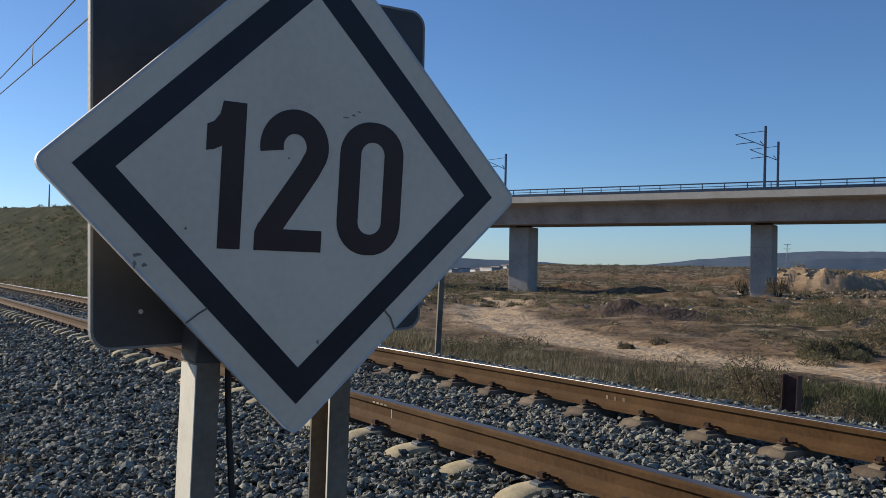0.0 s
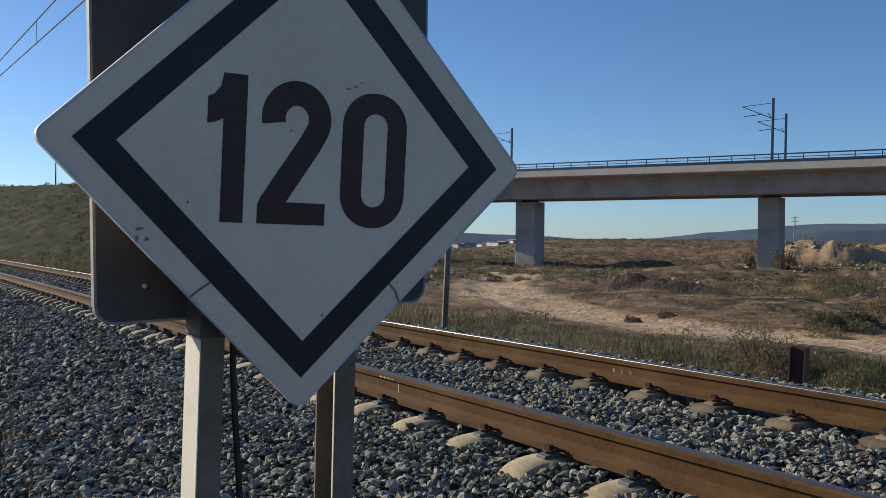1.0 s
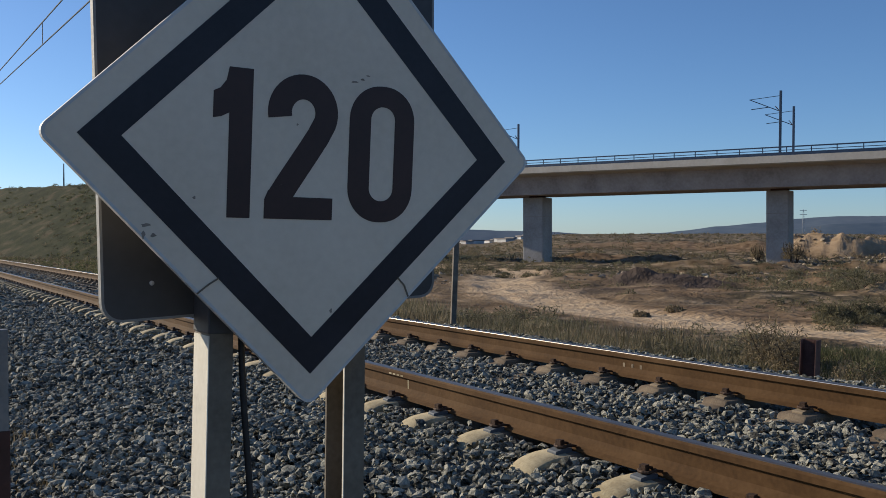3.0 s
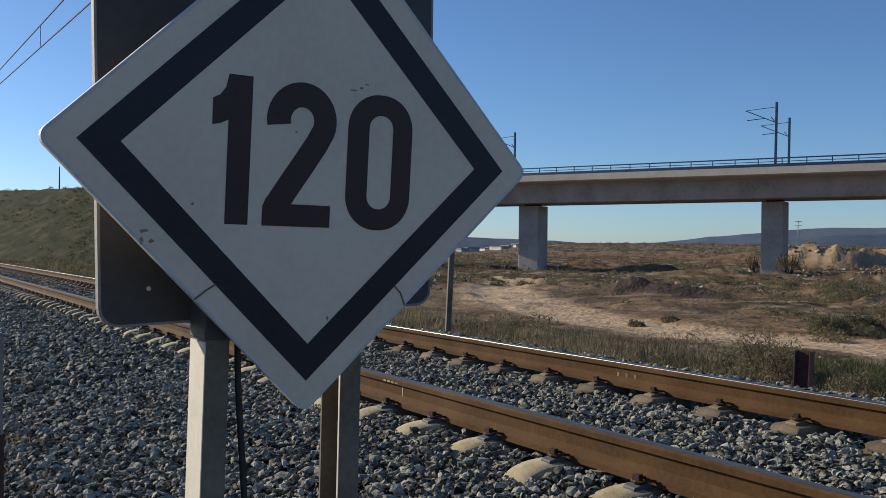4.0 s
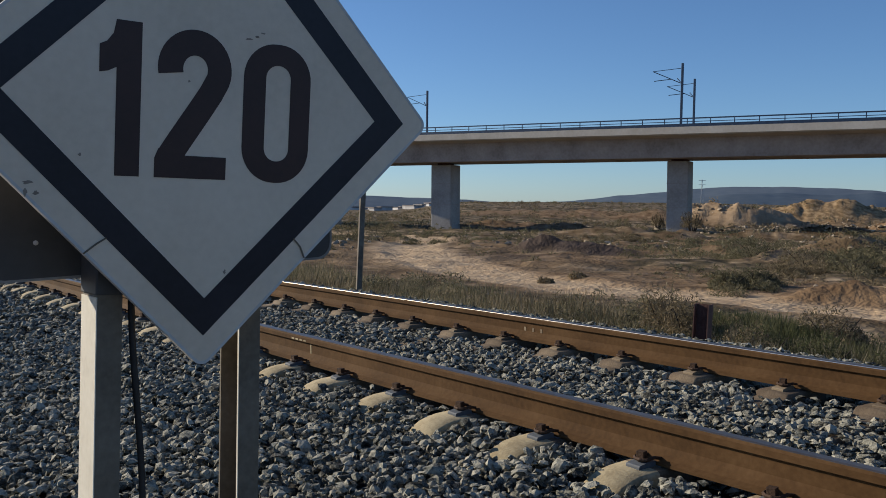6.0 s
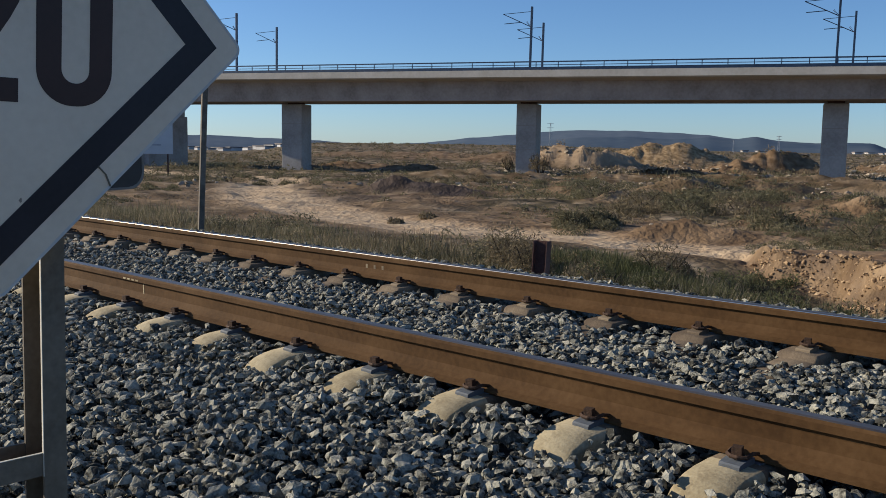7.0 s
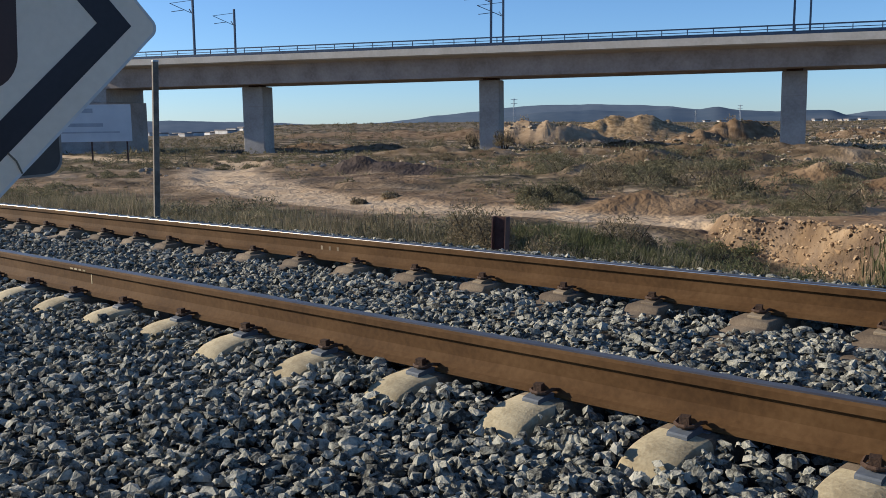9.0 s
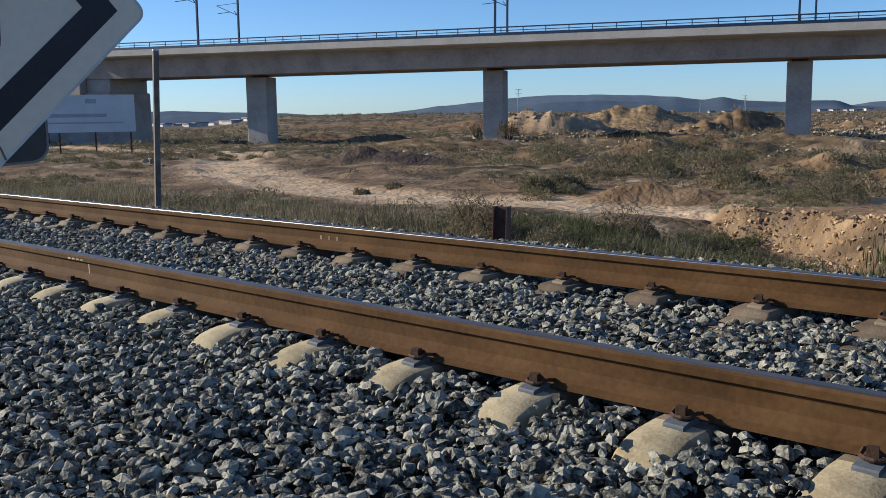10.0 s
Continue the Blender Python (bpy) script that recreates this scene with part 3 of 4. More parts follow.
# ---------------------------------------------------------------- track
RAIL = [(-0.075, -0.045), (0.075, -0.045), (0.075, -0.034), (0.048, -0.024), (0.028, -0.008), (0.016, 0.02), (0.016, 0.07), (0.019, 0.086), (0.036, 0.09),
        (0.036, 0.116), (0.031, 0.126), (0.018, 0.1295), (-0.018, 0.1295), (-0.031, 0.126), (-0.036, 0.116), (-0.036, 0.09), (-0.019, 0.086),
        (-0.016, 0.07), (-0.016, 0.02), (-0.028, -0.008), (-0.048, -0.024), (-0.075, -0.034)]


def rail(y, label, polish):
    base = thing("rail", label, "rail", pose(0, y, CANT * y, 0.8), "running rails")
    part("rail_body", extrude_x(RAIL, -220, 40), M_RAIL, base)
    band = [(-0.03, 0.1275), (-0.018, 0.1302), (0.018, 0.1302), (0.03, 0.1275), (0.03, 0.126), (-0.03, 0.126)]
    part("running_surface", extrude_x(band, -220, 40), M_RUNNING, base, "worn running surface")
    if polish:
        corner = [(-0.0331, 0.1246), (-0.0316, 0.1269), (-0.0288, 0.1281), (-0.0282, 0.127), (-0.0305, 0.1258), (-0.032, 0.1244)]
        part("gauge_corner", extrude_x(corner, -220, 40), polish, base, "bright polished gauge corner")
    return base


def sleeper_body():
    """Concrete sleeper: flat over the rail seats, with straight flanks and noses that round down into the ballast."""
    bm = bmesh.new()
    half = [(-0.285, -0.24, 0.097), (-0.28, -0.185, 0.098), (-0.268, -0.15, 0.099), (-0.25, -0.12, 0.100), (-0.225, -0.096, 0.101), (-0.19, -0.077, 0.102),
            (-0.145, -0.063, 0.103), (-0.09, -0.054, 0.103), (0.0, -0.05, 0.105), (0.32, -0.05, 0.105), (0.332, -0.056, 0.105), (0.345, -0.08, 0.104), (0.36, -0.084, 0.103), (0.5, -0.092, 0.099), (0.8, -0.118, 0.093)]
    rings = half + [(1.98 - y, t, w) for y, t, w in half[::-1]]
    loops = []
    for y, top, w in rings:
        prof = [(-w - 0.03, -0.27), (-w - 0.004, top - 0.02), (-w + 0.002, top - 0.008), (-w + 0.012, top - 0.001), (0, top + 0.003), (w - 0.012, top - 0.001), (w - 0.002, top - 0.008), (w + 0.004, top - 0.02), (w + 0.03, -0.27)]
        loops.append([bm.verts.new((x - 0.008, y, max(z, -0.27))) for x, z in prof])
    for a, b in zip(loops, loops[1:]):
        for i in range(len(a) - 1):
            f = bm.faces.new((a[i], a[i + 1], b[i + 1], b[i]))
            f.smooth = 0 < i < 7
        bm.faces.new((a[-1], a[0], b[0], b[-1]))
    bm.faces.new(loops[0])
    bm.faces.new(loops[-1])
    bmesh.ops.recalc_face_normals(bm, faces=bm.faces[:])
    return bm


def plate_mesh(sign):
    """Angled guide plate beside the rail foot: a low wedge that rises towards the rail."""
    bm = extrude_x([(-0.036, -0.06), (0.062, -0.06), (0.062, -0.028), (0.02, -0.027), (-0.031, -0.035), (-0.036, -0.041)], -0.038, 0.038)
    if sign < 0:
        bmesh.ops.rotate(bm, matrix=Matrix.Rotation(math.pi, 3, "Z"), verts=bm.verts)
    return bm


def clip_mesh(sign):
    """Spring clip: a bent bar whose ends press on the rail foot."""
    bm = bmesh.new()
    tube(bm, [(-0.034, 0.07, -0.022), (-0.04, 0.03, -0.012), (-0.034, -0.01, -0.018), (-0.012, -0.026, -0.018), (0.012, -0.026, -0.018), (0.034, -0.01, -0.018), (0.04, 0.03, -0.012), (0.034, 0.07, -0.022)], 0.0075, 5)
    if sign < 0:
        bmesh.ops.rotate(bm, matrix=Matrix.Rotation(math.pi, 3, "Z"), verts=bm.verts)
    return bm


def bolt_mesh():
    bm = bmesh.new()
    bmesh.ops.create_cone(bm, segments=8, radius1=0.026, radius2=0.024, depth=0.008, cap_ends=True, matrix=Matrix.Translation((0, 0, -0.014)))
    box(bm, -0.0165, 0.0165, -0.0165, 0.0165, -0.012, 0.017)
    return bm


def sleeper():
    base = thing("sleeper", "weathered concrete sleeper half sunk in grey ballast", "sleeper", pose(0, 0, 0), "sleepers")
    body = part("sleeper_body", sleeper_body(), M_SLEEPER, base)
    body.data.materials.append(M_STAINED)
    for p in body.data.polygons:
        p.material_index = int(0.0 < p.center.y < 1.98)
    for yr in (0.12, 1.86):
        part("rail_pad", boxed(-0.06, 0.06, yr - 0.078, yr + 0.078, -0.06, -0.046, bevel=0.002), M_PAD, base, "blue-grey rail pad")
        for s in (1, -1):
            at = Matrix.Translation((0, yr - 0.12 * s, 0))
            g = part("guide_plate", plate_mesh(s), M_PAD if s > 0 and yr < 1 else M_STAINED, base, "wedge-shaped guide plate")
            g.matrix_basis = at @ Matrix.Translation((0, -0.02 * s, 0))
            c = part("clip", clip_mesh(s), M_CLIP, base, "rusty spring clip")
            c.matrix_basis = at
            b = part("bolt", bolt_mesh(), M_CLIP, base, "rusty square-headed bolt")
            b.matrix_basis = at @ pose(0, -0.004 * s, -0.004, 0, 0, 17)
    return base


def lay_track():
    lean = math.degrees(math.atan(CANT))
    first = sleeper()
    m0 = pose(0, 0, 0, lean, 0, math.degrees(SLEEPER_TURN))
    first.matrix_basis = m0
    for k in range(-75, 30):
        if k:
            copy_thing(first, Matrix.Translation((0.6 * k + rng.uniform(-0.012, 0.012), rng.uniform(-0.012, 0.012), 0)) @ m0 @ pose(0, 0, 0, 0, 0, rng.uniform(-0.5, 0.5)))
    near = rail(0.12, "rusty brown steel rail on the near side of the track", None)
    far = rail(1.86, "rusty brown steel rail with a bright running surface", M_BRIGHT)
    # faint paint marks on the rails
    part("paint_mark", boxed(0.028, 0.04, -0.0175, -0.0155, 0.0, 0.085), M_SLEEPER, near, "thin white paint stroke")
    for k in range(4):
        part("paint_mark", boxed(-0.2 + 0.055 * k, -0.165 + 0.055 * k, -0.0378, -0.0358, 0.094, 0.104), M_SLEEPER, near, "faint white paint mark")
    for k in range(3):
        part("paint_mark", boxed(0.24 + 0.09 * k, 0.262 + 0.09 * k, -0.0175, -0.0155, 0.02, 0.05), M_STAINED, far, "faint yellowish paint mark")


# ---------------------------------------------------------------- speed sign
def channel(length):
    """A steel channel along z, its web at y = 0, open towards +y."""
    d, f, t = 0.06, 0.058, 0.008
    out = [(-d, 0), (d, 0), (d, f), (d - t, f), (d - t, t), (-d + t, t), (-d + t, f), (-d, f)]
    bm = prism(out, length)
    return bm


def ribbon(points, width):
    """The outline of a stroke of even width along points."""
    pts = [Vector(p) for p in points]
    left, right = [], []
    for i, p in enumerate(pts):
        d = (pts[min(i + 1, len(pts) - 1)] - pts[max(i - 1, 0)]).normalized()
        n = Vector((-d.y, d.x)) * width / 2
        left.append(tuple(p + n))
        right.append(tuple(p - n))
    return left, right


def strip_prism(left, right, depth):
    bm = bmesh.new()
    a = [bm.verts.new((u, v, 0)) for u, v in left]
    b = [bm.verts.new((u, v, 0)) for u, v in right]
    fs = [bm.faces.new((a[i], a[i + 1], b[i + 1], b[i])) for i in range(len(a) - 1)]
    got = bmesh.ops.extrude_face_region(bm, geom=fs)
    bmesh.ops.translate(bm, vec=(0, 0, depth), verts=[g for g in got["geom"] if isinstance(g, bmesh.types.BMVert)])
    bmesh.ops.recalc_face_normals(bm, faces=bm.faces[:])
    return bm


def speed_sign():
    base = thing("speed_sign", "white diamond railway speed sign with black border reading 120", "sign", pose(3.25, -2.05, -0.4))
    inv = base.matrix_basis.inverted()
    # the plane of the plate: u to the right, v up, w towards its front
    ya, ro, ti = -0.0107, 0.015, 0.0616
    r, n, u = Vector((-math.sin(ya), math.cos(ya), 0)), Vector((math.cos(ya), math.sin(ya), 0)), Vector((0, 0, 1))
    u2 = u * math.cos(ti) + n * math.sin(ti)
    right, up = r * math.cos(ro) - u2 * math.sin(ro), u2 * math.cos(ro) + r * math.sin(ro)
    front = right.cross(up)
    plane = Matrix.Translation((3.3776, -2.0186, 1.2443)) @ Matrix((right, up, front)).transposed().to_4x4()

    def diamond(h):
        return [(h, 0), (0, h), (-h, 0), (0, -h)]

    bm = prism(rounded(diamond(0.634), 0.026, 6), -0.02)
    plate = part("plate", bm, M_WHITE, base, "white enamelled plate with rounded corners")
    plate.matrix_basis = inv @ plane
    rim = part("rim", prism(rounded(diamond(0.639), 0.028, 6), -0.032, rounded(diamond(0.629), 0.022, 6)), M_PALE, plate, "narrow folded rim")
    rim.matrix_basis = Matrix.Translation((0, 0, 0.0005))
    part("border", prism(diamond(0.5563), 0.0012, diamond(0.464)), M_BLACK, plate, "black diamond border")
    one = prism([(-0.224, -0.174), (-0.168, -0.174), (-0.168, 0.176), (-0.226, 0.176), (-0.232, 0.145), (-0.246, 0.126), (-0.262, 0.118), (-0.262, 0.056), (-0.243, 0.06), (-0.224, 0.07)], 0.0012)
    part("digit", one, M_DIGIT, plate)
    arc = [(-0.040 - 0.0605 * math.cos(t), 0.084 + 0.0625 * math.sin(t)) for t in np.linspace(-0.22, math.pi + 0.35, 26)]
    line = [(0.0, 0.03), (-0.022, -0.005), (-0.048, -0.045), (-0.074, -0.085), (-0.097, -0.122)]
    left, rgt = ribbon(arc + line, 0.06)
    part("digit", strip_prism(left, rgt, 0.0012), M_DIGIT, plate)
    part("digit", prism([(-0.133, -0.174), (0.043, -0.174), (0.043, -0.12), (-0.06, -0.12), (-0.09, -0.09), (-0.124, -0.106), (-0.133, -0.128)], 0.0016), M_DIGIT, plate)

    def pill(x0, x1, z0, z1, r0):
        return rounded([(x1, z0), (x1, z1), (x0, z1), (x0, z0)], r0, 10)

    part("digit", prism(pill(0.083, 0.266, -0.176, 0.168, 0.086), 0.0012, pill(0.142, 0.21, -0.122, 0.116, 0.033)), M_DIGIT, plate)
    # scuffs, stains and two ties on the lower edges
    for du, dv, a, b in ((-0.408, -0.196, 0.014, 0.006), (-0.39, -0.218, 0.009, 0.005), (-0.412, -0.218, 0.006, 0.01), (0.092, 0.172, 0.012, 0.004), (0.115, 0.18, 0.007, 0.005), (-0.3, -0.13, 0.005, 0.004), (-0.055, 0.055, 0.004, 0.003), (0.05, -0.4, 0.005, 0.006), (0.13, 0.19, 0.008, 0.003)):
        a, b = 0.7 * a, 0.75 * b
        spot = [(du + a * math.cos(t) * (1 + 0.4 * math.sin(3 * t + du * 90)), dv + b * math.sin(t) * (1 + 0.4 * math.cos(2 * t + dv * 70))) for t in np.linspace(0, 2 * math.pi, 11)[:-1]]
        part("chip", prism(spot, 0.0009), M_SCUFF, plate, "dark chip in the enamel")
    for s, pts in ((-1, [(-0.288, -0.352), (-0.26, -0.33), (-0.238, -0.316)]), (1, [(0.235, -0.318), (0.255, -0.338), (0.268, -0.368)])):
        lft, rt = ribbon(pts, 0.0034)
        part("wire_tie", strip_prism(lft, rt, 0.003), M_POST, plate, "thin dark wire tie")
    # dark board behind
    outline = rounded([(-1.561, 0.859), (-1.559, 1.792), (-2.503, 1.792), (-2.481, 0.823)], 0.045, 5)
    bm = prism(outline, -0.028)
    board = part("back_board", bm, M_BOARD, base, "dark grey board with rounded corners")
    board.matrix_basis = inv @ Matrix(((0, 0, 1, 3.16), (1, 0, 0, 0), (0, 1, 0, 0), (0, 0, 0, 1)))
    # light caught by the board's edge, put in as a paler grey
    edge = part("edge_strip", prism(rounded([(-1.5585, 0.8565), (-1.5565, 1.7945), (-2.5055, 1.7945), (-2.4835, 0.8205)], 0.047, 5), -0.031, rounded([(-1.565, 0.863), (-1.563, 1.788), (-2.499, 1.788), (-2.477, 0.827)], 0.042, 5)), M_MARKER, board, "folded edge, paler for the sky caught on it")
    edge.matrix_basis = Matrix.Translation((0, 0, 0.001))
    for y, z in ((-2.366, 0.916), (-1.68, 1.72), (-2.366, 1.72)):
        b = bmesh.new()
        bmesh.ops.create_uvsphere(b, u_segments=8, v_segments=5, radius=0.0065, matrix=Matrix.Diagonal((1, 1, 0.5, 1)))
        rv = part("rivet", b, M_PALE, board, "pale rivet")
        rv.matrix_basis = Matrix.Translation((y, z, 0.001))
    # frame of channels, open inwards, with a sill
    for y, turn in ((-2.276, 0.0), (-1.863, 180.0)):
        p = part("post", channel(1.75), M_POST, base, "steel channel post, toned dark as in shade")
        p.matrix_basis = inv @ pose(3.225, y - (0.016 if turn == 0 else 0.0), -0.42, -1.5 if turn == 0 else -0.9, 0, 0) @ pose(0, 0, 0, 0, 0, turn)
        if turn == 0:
            # dark sleeve that carries the board's shadow on the post's upper end
            part("bracket", boxed(-0.0625, 0.0625, -0.005, 0.062, 1.215, 1.742, bevel=0.004), M_BOARD, p, "clamp bracket, darkened as by the board's shadow")
            # thin pale plate that paints the sun onto the outer web
            part("web_face", boxed(-0.0595, 0.0595, -0.003, -0.0005, 0, 1.21), M_SUNLIT, p, "outer face of the web, pale for the sun on it")
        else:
            # sunlit edge of the flange, painted as a pale strip
            part("flange_edge", boxed(-0.0602, -0.0525, 0.0578, 0.0592, 0.565, 1.745), M_SUNLIT, p, "pale strip for the sunlit flange edge")
    p = part("sill", channel(0.386), M_POST, base, "steel channel sill between the posts")
    p.matrix_basis = inv @ Matrix(((1, 0, 0, 3.221), (0, 0, 1, -2.258), (0, 1, 0, 0.147), (0, 0, 0, 1)))
    # the sill's front edge gets its sunlight as a pale strip too
    part("flange_edge", boxed(0.0525, 0.0602, 0.0578, 0.0592, 0.0, 0.36), M_SUNLIT, p, "pale strip for the sunlit flange edge")
    bm = bmesh.new()
    pts = [(3.27, -2.165 + 0.012 * math.sin(6 * z), z) for z in np.linspace(0.95, -0.33, 22)]
    tube(bm, [inv @ Vector(p) for p in pts], 0.0085, 8)
    part("cable", bm, M_CABLE, base, "black cable hanging beside the post", True)
    return base


# ---------------------------------------------------------------- small posts by the track
def marker_post():
    base = thing("marker_post", "slim marker post, pale above and rust red below, in the ballast", "post", pose(2.0, -2.585, -0.42))
    part("upper_post", boxed(-0.02, 0.02, -0.02, 0.02, 0.79, 1.14, bevel=0.004), M_MARKER, base, "pale painted upper end")
    part("lower_post", boxed(-0.024, 0.024, -0.024, 0.024, 0, 0.795, bevel=0.003), M_RED, base, "rust red lower end")


def line_post():
    base = thing("line_post", "square weathered concrete post standing in the grass beyond the track", "post", pose(-5.24, 3.72, -0.9, -2.2, 0.6, -18))
    bm = boxed(-0.036, 0.036, -0.036, 0.036, 0, 2.78, bevel=0.008)
    part("shaft", bm, M_LINEPOST, base)
    part("cap", boxed(-0.038, 0.038, -0.038, 0.038, 2.775, 2.8, bevel=0.006), M_PALE, base, "pale worn top")


def beam_stub():
    base = thing("beam_stub", "short rusty steel beam stub upright beside the ballast", "steel stub", pose(-0.25, 4.62, -1.0, -1, 2, 20))
    out = [(-0.1, -0.1), (0.1, -0.1), (0.1, -0.088), (0.006, -0.088), (0.006, 0.088), (0.1, 0.088), (0.1, 0.1), (-0.1, 0.1), (-0.1, 0.088), (-0.006, 0.088), (-0.006, -0.088), (-0.1, -0.088)]
    bm = prism([(0.74 * u, 0.74 * v) for u, v in out], 1.07)
    bmesh.ops.rotate(bm, matrix=Matrix.Rotation(radians(90), 3, "Z"), verts=bm.verts)
    part("beam", bm, M_STUB, base)


# ---------------------------------------------------------------- viaduct
PIERS = [-32.38, -1.57, 29.81, 60.57, 91.23]


def bridge_matrix():
    m = Matrix(((B_U.x, B_N.x, 0, B_ORIGIN.x), (B_U.y, B_N.y, 0, B_ORIGIN.y), (0, 0, 1, 0), (0, 0, 0, 1)))
    return m


def deck_z(s):
    return 9.5 + B_GRADE * s


def sheared(bm, grade=B_GRADE):
    for v in bm.verts:
        v.co.z += grade * v.co.x
    return bm


def viaduct():
    base = tagged(new("viaduct"), "long concrete railway viaduct on slab piers with a steel parapet", "bridge")
    base.matrix_basis = bridge_matrix()
    s0, s1 = -57.0, 120.0
    # box girder with a small recess at each joint
    girder = [(0.35, 6.42), (7.65, 6.42), (8.1, 8.75), (-0.1, 8.75)]
    joints = [s0] + [p + k for p in (-30.95, -0.8, 29.9, 60, 90) for k in (-1.7, 2.9)] + [s1]
    for a, b in zip(joints, joints[1:]):
        part("girder", sheared(extrude_x(girder, a + 0.006, b - 0.006, 4), -0.007), M_CONCRETE, base, "weathered concrete girder")
    slab = [(-1.9, 9.42), (-1.9, 8.72), (-1.7, 8.6), (-0.1, 8.45), (8.1, 8.45), (9.7, 8.6), (9.9, 8.72), (9.9, 9.42), (9.3, 9.5), (-1.3, 9.5)]
    part("deck_slab", sheared(extrude_x(slab, s0, s1, 4)), M_FASCIA, base, "pale concrete deck slab edge")
    for n0 in (-1.82, 9.7):
        part("kerb_strip", sheared(extrude_x([(n0, 9.42), (n0 + 0.12, 9.42), (n0 + 0.12, 9.74), (n0, 9.74)], s0, s1, 4)), M_GALV, base, "blue-grey steel edge strip")
        rails = part("parapet", sheared(extrude_x([(n0, 10.2), (n0 + 0.09, 10.2), (n0 + 0.09, 10.33), (n0, 10.33)], s0, s1, 4)), M_GALV, base, "blue-grey steel handrail")
        bm = sheared(extrude_x([(n0 + 0.02, 9.9), (n0 + 0.06, 9.9), (n0 + 0.06, 9.97), (n0 + 0.02, 9.97)], s0, s1, 4))
        part("mid_rail", bm, M_GALV, rails)
        first = None
        for k in range(0, 74):
            s = s0 + 0.6 + 2.4 * k
            if first is None:
                first = part("baluster", boxed(-0.04, 0.04, n0 + 0.01, n0 + 0.07, 9.42, 10.24), M_GALV, rails)
                me = first.data
                first.matrix_basis = Matrix.Translation((s, 0, B_GRADE * s))
            else:
                ob = new("baluster", me)
                ob.parent = rails
                ob.matrix_basis = Matrix.Translation((s, 0, B_GRADE * s))
    for s in PIERS:
        foot = -2.6
        top = 6.2 - 0.007 * s
        wide, deep = (1.44, 1.24) if s < -20 else (1.15, 1.02)
        pier = part("pier", boxed(-wide, wide, -deep, deep, foot, top, bevel=0.1), M_PIER, base, "tall concrete slab pier")
        pier.matrix_basis = pose(s, 4.0, 0, 0, 0, 4)
        part("bearing", boxed(-0.75, 0.75, -0.8, 0.8, top, top + 0.24, bevel=0.03), M_OLDSTEEL, pier, "dark bearing pad")
        for k in range(2):
            zz = top - 2.4 - 2.6 * k
            part("pour_joint", boxed(-wide - 0.004, wide + 0.004, -deep - 0.004, deep + 0.004, zz, zz + 0.03), M_CONCRETE, pier, "horizontal pour joint")
    bm = boxed(-64, -53.0, 0.2, 7.8, -2.4, 5.1, bevel=0.1)
    box(bm, -80, -57.2, -0.6, 8.6, 2.0, 9.7, 0.1)
    ab = part("abutment", bm, M_CONCRETE, base, "brownish concrete abutment block")
    part("bearing", boxed(-57.1, -53.2, 0.5, 7.5, 5.1, 6.8, bevel=0.05), M_PIER, ab, "set-back bearing shelf")
    return base


def mast(s, n, height, arm, lean=0.0):
    """A catenary mast with its bracket."""
    m = bridge_matrix() @ pose(s, n, deck_z(s) - 0.05, 0, lean)
    base = thing("catenary_mast", "slim blue-grey steel catenary mast with a bracket arm on the viaduct", "mast", m, "catenary masts")
    bm = bmesh.new()
    box(bm, -0.1, 0.1, -0.13, 0.13, 0, height, 0.015)
    part("mast_pole", bm, M_GALV, base)
    bm = bmesh.new()
    tube(bm, [(0, 0, height - 0.5), (-arm, -0.5, height - 0.75)], 0.03, 6)
    part("stay", bm, M_GALV, base)
    bm = bmesh.new()
    tube(bm, [(0, 0, height - 2.1), (-arm * 0.55, -0.3, height - 1.35), (-arm, -0.5, height - 0.75)], 0.042, 6)
    part("bracket", bm, M_GALV, base)
    bm = bmesh.new()
    tube(bm, [(-arm * 0.35, -0.2, height - 1.6), (-arm * 0.95, -0.45, height - 1.75)], 0.04, 6)
    part("steady_arm", bm, M_GALV, base)
    bm = bmesh.new()
    for k in range(5):
        tube(bm, [(-0.12 - 0.09 * k, -0.02, height - 2.02 + 0.11 * k), (-0.16 - 0.09 * k, -0.02, height - 1.98 + 0.11 * k)], 0.07, 6)
    part("insulator", bm, M_OLDSTEEL, base, "dark ribbed insulator")
    return base


def far_mast(s, n, height):
    m = bridge_matrix() @ pose(s, n, 9.3 - 0.0195 * s)
    base = thing("line_pole", "slim steel pole on the grassy embankment", "pole", m)
    part("pole_shaft", tube(bmesh.new(), [(0, 0, 0), (0, 0, height)], [0.16, 0.1], 8), M_GALV, base)


def wires():
    def lower(x):
        return 6.24 - 0.043 * (min(x, -8) + 15.2)

    def upper(x):
        return max(7.19 - 0.033 * (x + 22.6), lower(x) + 0.38)

    for at, label in ((lower, "lower overhead wire of the electrified track"), (upper, "upper overhead wire of the electrified track")):
        pts = [(x, 1.0, at(x)) for x in np.linspace(-52, 14, 34)]
        tagged(link("overhead_wire", tube(bmesh.new(), pts, 0.02, 6), M_WIRE), label, "wire", "overhead wires")
    ob = link("dropper", tube(bmesh.new(), [(-22.6, 1.0, lower(-22.6)), (-22.6, 1.0, upper(-22.6))], 0.012, 5), M_WIRE)
    tagged(ob, "thin dropper between the overhead wires", "wire")


